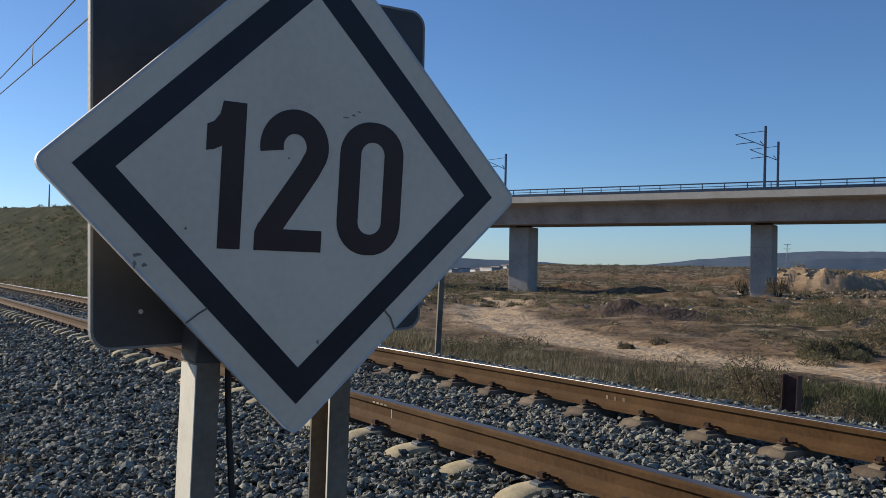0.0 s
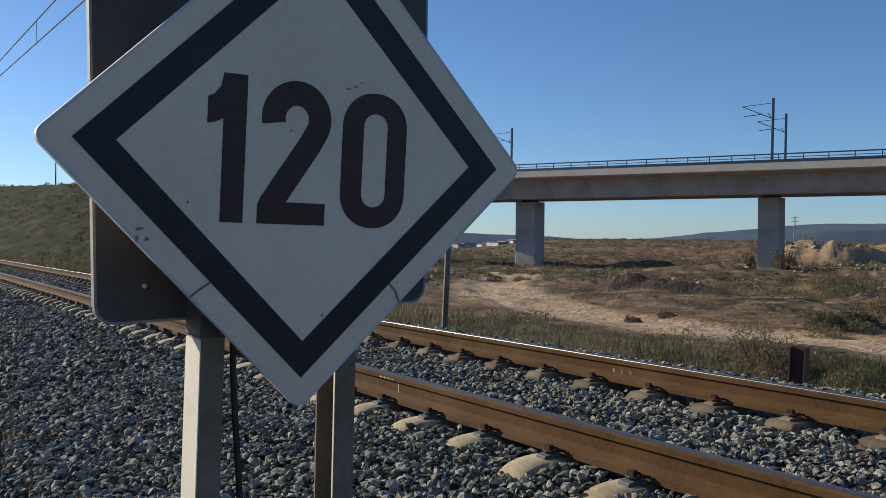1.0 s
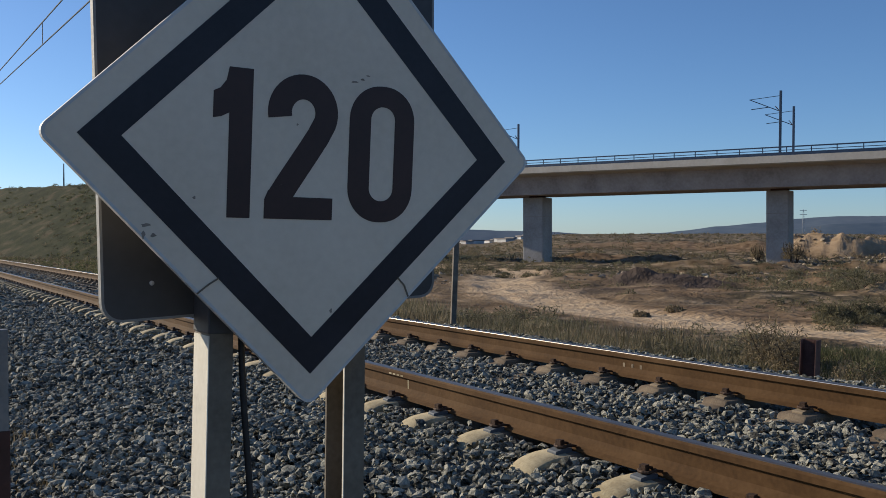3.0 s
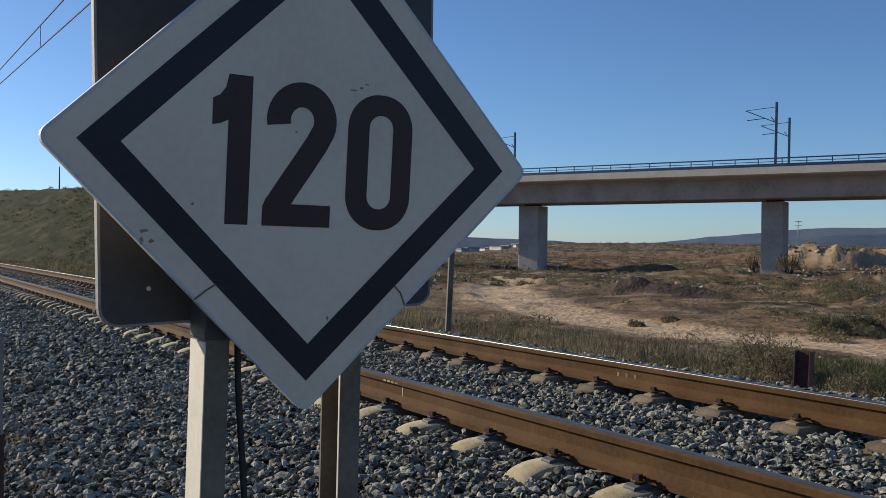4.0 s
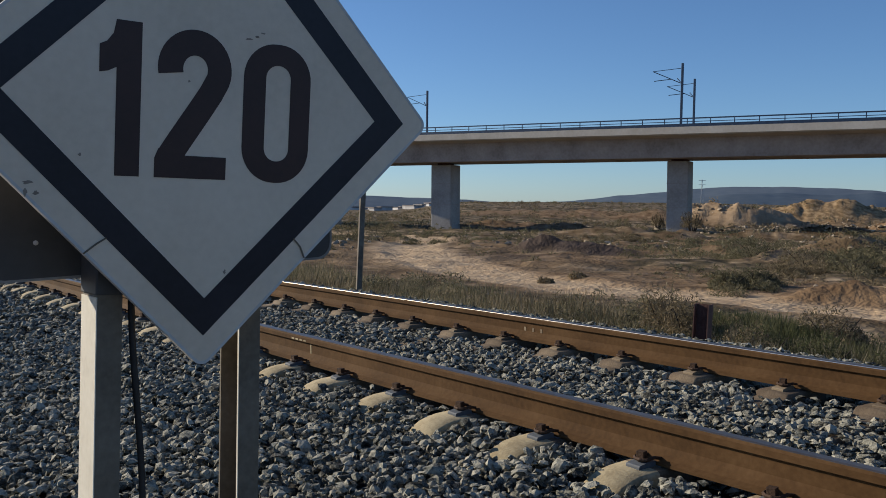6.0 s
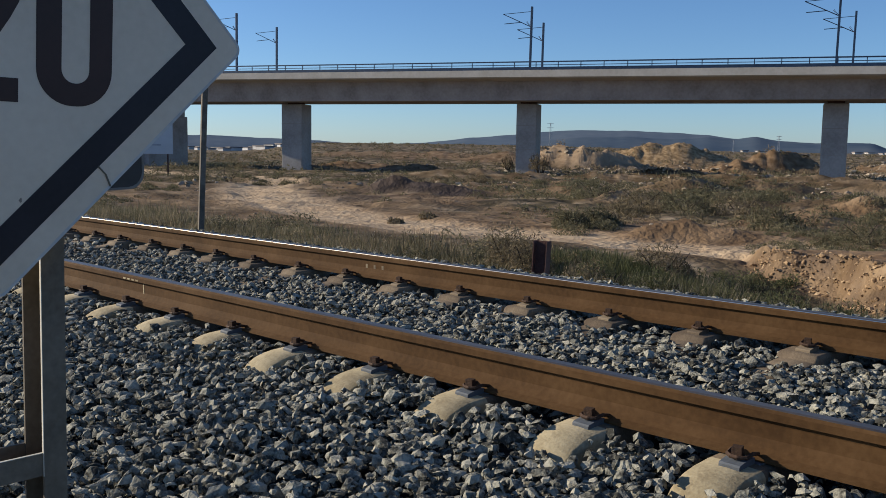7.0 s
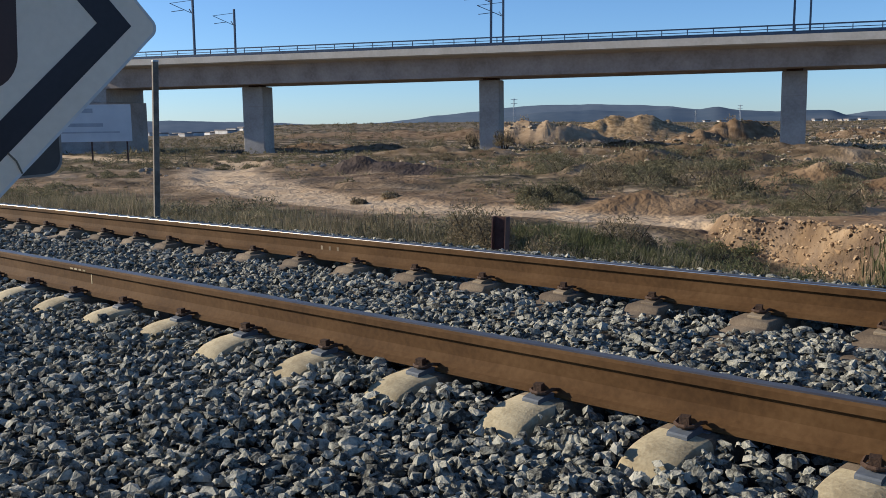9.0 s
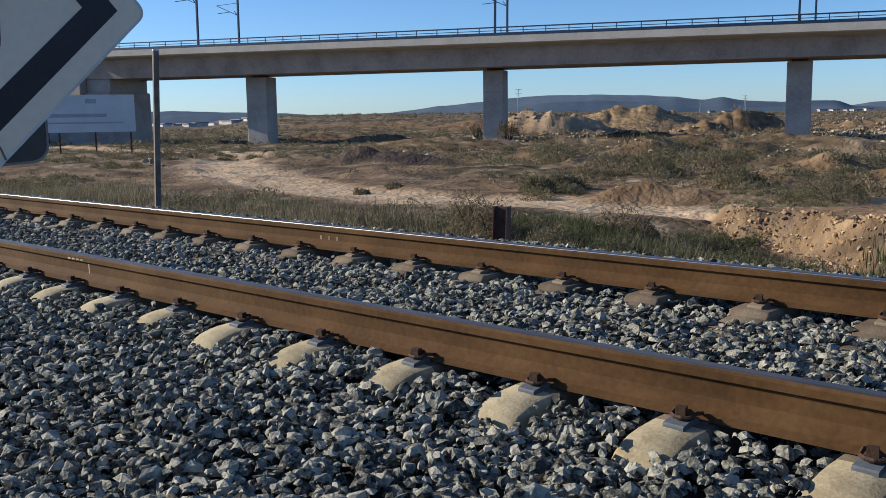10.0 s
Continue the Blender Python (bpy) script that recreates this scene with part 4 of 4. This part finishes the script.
# ---------------------------------------------------------------- far things
def info_board():
    x, y = plan(63.4, 77.0)
    base = thing("information_board", "large faded white information board on thin posts by the viaduct", "board", pose(x, y, -1.6, 0, 0, 60))
    panel = part("panel", boxed(-4.3, 4.3, -0.06, 0.06, 2.0, 4.85, bevel=0.02), M_PANEL, base, "faded white panel")
    part("print_bar", boxed(-2.6, 2.2, -0.075, -0.061, 3.15, 3.42), M_FADED, panel, "faded line of print")
    part("print_bar", boxed(-3.3, 3.4, -0.075, -0.061, 2.66, 2.78), M_FADED, panel, "faded line of print")
    part("print_bar", boxed(0.7, 1.5, -0.075, -0.061, 4.2, 4.55), M_FADED, panel, "faded emblem")
    for k in range(4):
        part("board_post", boxed(-3.9 + 2.6 * k - 0.06, -3.9 + 2.6 * k + 0.06, 0.07, 0.19, -0.3, 4.6), M_OLDSTEEL, base, "dark thin post")


def hills():
    def ridge(name, d, ctrl, mat, label, seed):
        b = np.linspace(0, 110, 420)
        h = np.interp(b, [c[0] for c in ctrl], [c[1] for c in ctrl]) * d / 1634
        h = h + (fbm(b * 0.9, b * 0 + seed, seed) - 0.5) * d / 1634 * 3
        a = np.radians(b)
        rows = []
        for f, g in ((-0.12, -0.3), (-0.06, 0.45), (0.0, 1.0), (0.08, 0.9), (0.2, 0.0)):
            dd = d * (1 + f)
            rows.append(np.stack([HUB[0] - dd * np.sin(a), HUB[1] + dd * np.cos(a), np.where(g < 0, -20, h * g)], -1))
        n, k = len(rows), len(b)
        i, j = np.arange(n - 1)[:, None] * k, np.arange(k - 1)[None]
        ob = raw(name, np.concatenate(rows), np.stack([i + j, i + j + 1, i + k + j + 1, i + k + j], -1).reshape(-1, 4), mat, smooth=True)
        tagged(ob, label, "hills", kind="structure")
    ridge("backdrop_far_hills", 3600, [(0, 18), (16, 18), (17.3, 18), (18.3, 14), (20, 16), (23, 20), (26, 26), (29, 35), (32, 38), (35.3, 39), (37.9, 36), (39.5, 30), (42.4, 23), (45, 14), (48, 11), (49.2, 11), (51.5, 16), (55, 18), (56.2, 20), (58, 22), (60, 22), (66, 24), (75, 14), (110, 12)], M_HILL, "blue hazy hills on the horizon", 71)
    ridge("backdrop_near_hills", 2300, [(0, 8), (16, 10), (18.2, 12), (19, 22), (20.3, 23), (22, 21), (24, 25), (25.3, 31), (26.5, 26), (28, 29), (30, 26), (33, 29), (36, 26), (38, 18), (41, 9), (44, 9), (48, 7), (52, 2), (110, 4)], M_HILL2, "dark scrub-covered hills in the distance, tinted with blue haze", 81)


def far_buildings():
    dice = random.Random(17)
    town = [(dice.uniform(53.2, 61.5), dice.uniform(700, 1500), dice.choice([5, 7, 9, 12, 18]), dice.uniform(1.8, 3.8), dice.uniform(7, 12)) for _ in range(34)]
    plain = [(dice.uniform(15, 27), dice.uniform(700, 1000), dice.choice([3, 5, 8]), dice.uniform(1.0, 1.8), 6) for _ in range(12)]
    for b, d, w, h, dep in town + plain:
        x, y = plan(b, d)
        z = float(land_height(np.array([x]), np.array([y]))[0])
        base = thing("far_building", "low pale industrial building far across the plain", "building", pose(x, y, z - 0.5, 0, 0, b - 55), "far buildings")
        wall = part("wall", boxed(-w / 2, w / 2, -dep / 2, dep / 2, 0, h), M_WALLS, base)
        part("roof", boxed(-w / 2 - 0.4, w / 2 + 0.4, -dep / 2 - 0.4, dep / 2 + 0.4, h, h + 0.7), M_ROOF, base, "grey flat roof")


def pylon(bearing, d, h, arms):
    x, y = plan(bearing, d)
    z = float(land_height(np.array([x]), np.array([y]))[0])
    base = thing("power_pylon", "thin grey lattice power pylon far on the plain", "pylon", pose(x, y, z - 0.5, 0, 0, bearing), "power pylons")
    for sx in (-1, 1):
        for sy in (-1, 1):
            part("leg", tube(bmesh.new(), [(0.05 * h * sx, 0.05 * h * sy, 0), (0.012 * h * sx, 0.012 * h * sy, h)], 0.09, 4), M_FADED, base)
    for k in range(arms):
        zz = h * (0.95 - 0.16 * k)
        part("cross_arm", boxed(-0.13 * h, 0.13 * h, -0.1, 0.1, zz, zz + 0.25), M_FADED, base)
    for k in range(5):
        q, p = 0.05 - 0.0076 * k, 0.05 - 0.0076 * (k + 1)
        part("brace", tube(bmesh.new(), [(-q * h, -q * h, h * k / 5), (p * h, -p * h, h * (k + 1) / 5)], 0.07, 4), M_FADED, base)


# ---------------------------------------------------------------- plants
def blades(name, x, y, z, height, mat, per=26, spread=0.16, width=0.012, lean=0.5):
    """Tufts of narrow bent blades."""
    n = len(x) * per
    X = np.repeat(x, per) + rng.normal(0, 1, n) * np.repeat(spread * np.ones(len(x)), per)
    Y = np.repeat(y, per) + rng.normal(0, 1, n) * np.repeat(spread * np.ones(len(x)), per)
    Z = np.repeat(z, per)
    H = np.repeat(height, per) * rng.uniform(0.45, 1.1, n)
    a, f = rng.uniform(0, 2 * math.pi, n), rng.uniform(0.1, lean, n)
    w = width * rng.uniform(0.6, 1.4, n)
    dx, dy = np.cos(a), np.sin(a)
    p, q = -dy * w, dx * w
    v = np.stack([
        np.stack([X - p, Y - q, Z - 0.05], -1), np.stack([X + p, Y + q, Z - 0.05], -1),
        np.stack([X + p * 0.8 + dx * f * H * 0.35, Y + q * 0.8 + dy * f * H * 0.35, Z + H * 0.6], -1),
        np.stack([X - p * 0.8 + dx * f * H * 0.35, Y - q * 0.8 + dy * f * H * 0.35, Z + H * 0.6], -1),
        np.stack([X + dx * f * H, Y + dy * f * H, Z + H], -1)], 1).reshape(-1, 3)
    b = (np.arange(n) * 5)[:, None]
    faces = np.concatenate([b + np.array([0, 1, 2]), b + np.array([0, 2, 3]), b + np.array([3, 2, 4])])
    return raw(name, v, faces, mat)


def leaf_cloud(cx, cy, cz, rx, rz, count, leaf):
    """Small leaves in an uneven dome; arrays of vertices and faces."""
    u = rng.normal(0, 1, (count, 3))
    u /= np.linalg.norm(u, axis=1)[:, None]
    u[:, 2] = np.abs(u[:, 2])
    lump = 0.6 + 0.55 * vnoise(u[:, 0] * 2.2 + cx * 3, u[:, 1] * 2.2 + u[:, 2] * 1.7 + cy, 5)
    r = rng.uniform(0.25, 1, count) ** 0.5 * lump
    c = np.stack([cx + u[:, 0] * r * rx, cy + u[:, 1] * r * rx, cz + u[:, 2] * r * rz], -1)
    a = rng.normal(0, 1, (count, 3))
    a[:, 2] += 0.6
    a /= np.linalg.norm(a, axis=1)[:, None]
    t = np.cross(a, rng.normal(0, 1, (count, 3)))
    t /= np.linalg.norm(t, axis=1)[:, None]
    s = leaf * rng.uniform(0.6, 1.5, (count, 1))
    v = np.stack([c - a * s, c + t * s * 0.2, c + a * s, c - t * s * 0.2], 1).reshape(-1, 3)
    f = (np.arange(count) * 4)[:, None] + np.arange(4)[None]
    return v, f


def bush(bearing, d, r, h, mat, label, count=900, leaf=0.05):
    x, y = plan(bearing, d)
    z = float(land_height(np.array([x]), np.array([y]))[0])
    base = thing("bush", label, "bush", pose(x, y, z), "bushes")
    v, f = leaf_cloud(0, 0, 0, r, h, count, leaf)
    ob = raw("foliage", v, f, mat, base)
    for k in range(4):
        a = 2 * math.pi * k / 4 + bearing
        part("stem", tube(bmesh.new(), [(0, 0, -0.1), (0.3 * r * math.cos(a), 0.3 * r * math.sin(a), 0.35 * h), (0.6 * r * math.cos(a + 0.3), 0.6 * r * math.sin(a + 0.3), 0.75 * h)], [0.025, 0.014, 0.005], 5), M_BARK, base, "thin woody stem")
    return base


def small_tree(bearing, d, r, h, count=1500):
    x, y = plan(bearing, d)
    z = float(land_height(np.array([x]), np.array([y]))[0])
    base = thing("tree", "small dark half-bare tree beside a viaduct pier", "tree", pose(x, y, z))
    bm = bmesh.new()
    for k in range(9):
        a = 2 * math.pi * k / 9 + 0.4 * math.sin(k * 5)
        q = 0.7 + 0.3 * math.sin(k * 2.3)
        tube(bm, [(0.1 * math.cos(a), 0.1 * math.sin(a), -0.2), (0.35 * r * math.cos(a), 0.35 * r * math.sin(a), 0.3 * h), (0.8 * q * r * math.cos(a), 0.8 * q * r * math.sin(a), 0.62 * h), (0.9 * q * r * math.cos(a + 0.3), 0.9 * q * r * math.sin(a + 0.3), 0.95 * h)], [0.09, 0.06, 0.04, 0.012], 6)
    part("trunk", bm, M_BARK, base)
    v, f = leaf_cloud(0, 0, 0.3 * h, r * 1.3, 0.7 * h, count * 2, 0.13)
    raw("crown", v, f, M_BROWN, base)


def scrub_field(name, n, dmin, dmax, size, mat, label, seed, count, b0=12, b1=70):
    b, d = rng.uniform(b0, b1, n), dmin * (dmax / dmin) ** rng.uniform(0, 1, n)
    x, y = HUB[0] - d * np.sin(np.radians(b)), HUB[1] + d * np.cos(np.radians(b))
    ok = (fbm(x * 0.12, y * 0.12, seed) > 0.42) & (road_distance(x, y) > 2.6) & (y > 9.5) & ~((x > -6) & (y < 14.5)) & ((d > 54) | (d < 20) | (b < 42) | (rng.uniform(0, 1, n) < 0.06))
    x, y, d = x[ok], y[ok], d[ok]
    z = land_height(x, y)
    vs, fs, at = [], [], 0
    for i in range(len(x)):
        s = size * (0.5 + rng.uniform(0, 1) ** 2 * 1.4)
        k = count
        v, f = leaf_cloud(x[i], y[i], z[i] - 0.05, s, s * 0.8, k, s * 0.12 + 0.0006 * d[i])
        vs.append(v)
        fs.append(f + at)
        at += len(v)
    ob = raw(name, np.concatenate(vs), np.concatenate(fs), mat)
    return tagged(ob, label, "scrub", kind="stuff")


def grass_field(name, x0, x1, y0, y1, n, lo, hi, mat, label, per=26, seed=0, gate=0.35, width=0.012):
    x, y = rng.uniform(x0, x1, n), rng.uniform(y0, y1, n)
    f = fbm(x * 0.35, y * 0.5, seed)
    ok = f > gate
    x, y, f = x[ok], y[ok], f[ok]
    h = lo + (hi - lo) * smooth(f, gate, 0.7) * rng.uniform(0.6, 1.1, len(x))
    z = np.maximum(land_height(x, y), np.where(y < 4.4, bed_height(x, y) - 0.05, -99))
    ob = blades(name, x, y, z, h, mat, per, width=width)
    return tagged(ob, label, "grass", kind="stuff")


def thicket(name, zones, mat, label, leaves=150):
    """Clumps of scrub standing close together: bearing and distance from and to, how many, how big."""
    vs, fs, at = [], [], 0
    for b0, b1, d0, d1, n, size in zones:
        b, d = rng.uniform(b0, b1, n), rng.uniform(d0, d1, n)
        x, y = HUB[0] - d * np.sin(np.radians(b)), HUB[1] + d * np.cos(np.radians(b))
        z = land_height(x, y)
        for i in range(n):
            r = size * rng.uniform(0.55, 1.35)
            v, f = leaf_cloud(x[i], y[i], z[i] - 0.04, r, r * rng.uniform(0.5, 0.95), leaves, r * 0.075 + 0.0005 * d[i])
            vs.append(v)
            fs.append(f + at)
            at += len(v)
    return tagged(raw(name, np.concatenate(vs), np.concatenate(fs), mat), label, "scrub", kind="stuff")


viaduct()
for s, n, h, arm, ln in ((-38.0, -0.6, 7.3, 3.0, 0.4), (0.1, -0.6, 6.6, 3.0, 0.8), (29.8, -0.6, 6.7, 3.0, 0.8), (60.0, -0.6, 6.7, 3.0, 0.8), (-38.65, 8.6, 6.8, 3.0, 0.4), (-1.8, 8.6, 6.2, 3.0, 0.6), (30.9, 8.6, 6.3, 3.0, 0.6)):
    mast(s, n, h, arm, ln)
far_mast(-147, 1.0, 4.8)
wires()
hills()
far_buildings()
pylon(37.3, 560, 15, 2)
pylon(24.0, 640, 12, 2)
pylon(26.5, 600, 8, 3)
info_board()
small_tree(37.9, 101, 1.25, 2.6, 550)
small_tree(39.9, 118, 0.9, 2.2, 300)

line_post()
beam_stub()
marker_post()
speed_sign()

for bb, dd, r, h, m, lab in (
    (31.0, 12.9, 0.6, 0.55, M_FRESH, "low green bush in the ditch"), (34.3, 13.2, 0.55, 0.55, M_FRESH, "low green bush in the ditch"), (27.0, 12.7, 0.6, 0.5, M_FRESH, "low green bush in the ditch"),
    (23.2, 12.4, 0.7, 0.55, M_FRESH, "low green bush in the ditch"), (20.0, 12.2, 0.6, 0.5, M_FRESH, "low green bush in the ditch"),
    (40.0, 14.5, 0.55, 0.85, M_BROWN, "dry brown bush behind the grass strip"), (38.6, 13.6, 0.5, 0.8, M_BROWN, "dry brown bush beside the steel stub"),
    (35.0, 12.6, 0.55, 0.6, M_BROWN, "low straggling bush beside the steel stub"), (30.5, 15.2, 0.7, 0.6, M_BROWN, "dry brown bush on the sandy strip"),
    (47.0, 25.0, 0.3, 0.15, M_BROWN, "small round bush on bare sand"), (45.0, 26.0, 0.36, 0.13, M_BROWN, "low dry bush on bare sand"),
    (36.0, 23.5, 0.7, 0.5, M_SCRUB, "wide olive bush by the dirt road"), (34.4, 24.5, 0.7, 0.5, M_SCRUB, "wide olive bush by the dirt road"),
    (31.8, 34.0, 1.2, 0.8, M_BROWN, "dry brown thicket on the wasteland"), (29.0, 30.5, 1.2, 0.75, M_SCRUB, "dark olive thicket on the wasteland"), (26.0, 31.0, 1.2, 0.8, M_BROWN, "dry brown thicket on the wasteland"),
    (34.6, 38.0, 1.3, 0.9, M_SCRUB, "dark olive thicket on the wasteland"), (57.0, 60.0, 1.8, 1.7, M_SCRUB, "grey-green bush below the viaduct"), (59.0, 62.0, 1.5, 1.5, M_SCRUB, "grey-green bush below the viaduct"),
    (66.5, 55.0, 1.6, 1.4, M_BROWN, "brown bush below the information board"), (24.0, 24.0, 0.9, 0.6, M_SCRUB, "olive bush beside a sandy mound"), (19.0, 21.0, 1.0, 0.6, M_SCRUB, "olive bush beside the dirt road"),
):
    bush(bb, dd, r, h, m, lab, 4200 if dd < 22 else 500 if r < 0.4 else 1500, 0.03 if dd < 22 else 0.06)

grass_field("grass_strip", -40, 3.5, 4.3, 9.2, 4200, 0.2, 0.6, M_GRASS, "tall grey-green grass along the track", 20, 91, 0.3, 0.006)
grass_field("fresh_grass", -4, 2.9, 6.6, 10.4, 2300, 0.12, 0.34, M_FRESH, "low fresh green grass in the ditch", 28, 95, 0.38, 0.007)
grass_field("dry_weeds", -1.5, 1.6, -2.9, -2.0, 160, 0.08, 0.18, M_BROWN, "dry brown weeds at the edge of the ballast", 18, 97, 0.3, 0.006)
grass_field("dry_grass", -30, 2.0, 4.4, 9.0, 900, 0.25, 0.7, M_BROWN, "dry brown grass between the green tufts", 16, 99, 0.4, 0.006)
thicket("ditch_scrub", [(17, 24, 11.2, 13.2, 40, 0.17), (23, 32, 12.5, 16.5, 60, 0.24)], M_FRESH, "low green scrub at the foot of the cut bank", 260)
thicket("strip_scrub", [(38, 64, 11, 15, 150, 0.32), (40, 60, 14, 17.5, 110, 0.36), (52, 60, 17, 24, 60, 0.42)], M_GRASS, "feathery grey-green scrub along the track", 230)
thicket("dark_thicket", [(24, 30, 36, 60, 90, 0.55), (34.4, 38.2, 38, 66, 60, 0.55), (16, 21.5, 25, 38, 50, 0.42), (30, 33, 34, 44, 24, 0.4)], M_SCRUB, "dark olive thicket on the wasteland", 260)
thicket("olive_thicket", [(33.4, 36.8, 22, 26.5, 26, 0.36), (18, 25.5, 18.6, 22.5, 44, 0.28), (60, 63, 42, 50, 26, 0.3), (63, 69, 22, 36, 80, 0.32), (50, 57, 60, 70, 40, 0.45)], M_SCRUB, "low olive scrub beside the dirt road", 240)
thicket("brown_thicket", [(37.4, 40.6, 13.5, 18, 26, 0.36), (34, 37.2, 13, 16, 14, 0.3), (31, 34, 27, 33, 20, 0.4), (40, 46, 62, 80, 50, 0.5)], M_BROWN, "dry brown scrub behind the grass strip", 300)
scrub_field("near_scrub", 1300, 13, 50, 0.24, M_SCRUB, "low olive scrub scattered over the sand", 101, 80)
scrub_field("dry_scrub", 2000, 13, 80, 0.25, M_BROWN, "low dry brown scrub scattered over the sand", 103, 70)
scrub_field("middle_scrub", 3800, 38, 130, 0.4, M_SCRUB, "olive scrub on the wasteland", 105, 34)
scrub_field("far_scrub", 2600, 110, 420, 0.8, M_BROWN, "brown scrub on the far ground", 107, 26)
scrub_field("dark_far_scrub", 1500, 90, 420, 0.8, M_SCRUB, "olive scrub on the far ground", 111, 28)
scrub_field("bank_scrub", 5200, 60, 230, 0.5, M_FRESH, "green weeds on the railway embankment", 109, 20, 68, 88)
scrub_field("bank_weeds", 2400, 50, 200, 0.5, M_BROWN, "brown weeds at the foot and top of the embankment", 113, 20, 68, 88)


def rubble():
    """Broken rock on the spoil heaps and over the waste ground."""
    for name, n, d0, d1, b0, b1, lo, hi, mat, label in (
        ("heap_rubble", 4200, 98, 172, 14, 40, 0.12, 0.45, M_ROCK, "pale broken rock on the spoil heaps"),
        ("field_rubble", 500, 14, 110, 14, 62, 0.02, 0.08, M_ROCK, "scattered pale stones on the waste ground"),
        ("plain_rubble", 2600, 42, 130, 14, 60, 0.05, 0.22, M_ROCK, "pale stones strewn between the scrub"),
        ("bank_rubble", 15000, 11.5, 18, 14, 34, 0.01, 0.055, M_OCHRE, "lumps of earth and stone on the cut bank"),
    ):
        b, d = rng.uniform(b0, b1, n), d0 * (d1 / d0) ** rng.uniform(0, 1, n)
        x, y = HUB[0] - d * np.sin(np.radians(b)), HUB[1] + d * np.cos(np.radians(b))
        ok = (y > 9.5) & (road_distance(x, y) > 2.2) & np.where(name == "bank_rubble", (bank_line(x, y) > 10.2) & (bank_line(x, y) < 10.9) & (x > -3.6), fbm(x * 0.11, y * 0.11, 121) > 0.46)
        x, y = x[ok], y[ok]
        size = lo + (hi - lo) * rng.uniform(0, 1, len(x)) ** 3
        tagged(stones(name, x, y, land_height(x, y) + 0.2 * size, size, mat), label, "rubble", kind="stuff")


rubble()
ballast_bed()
scatter_ballast()
lay_track()
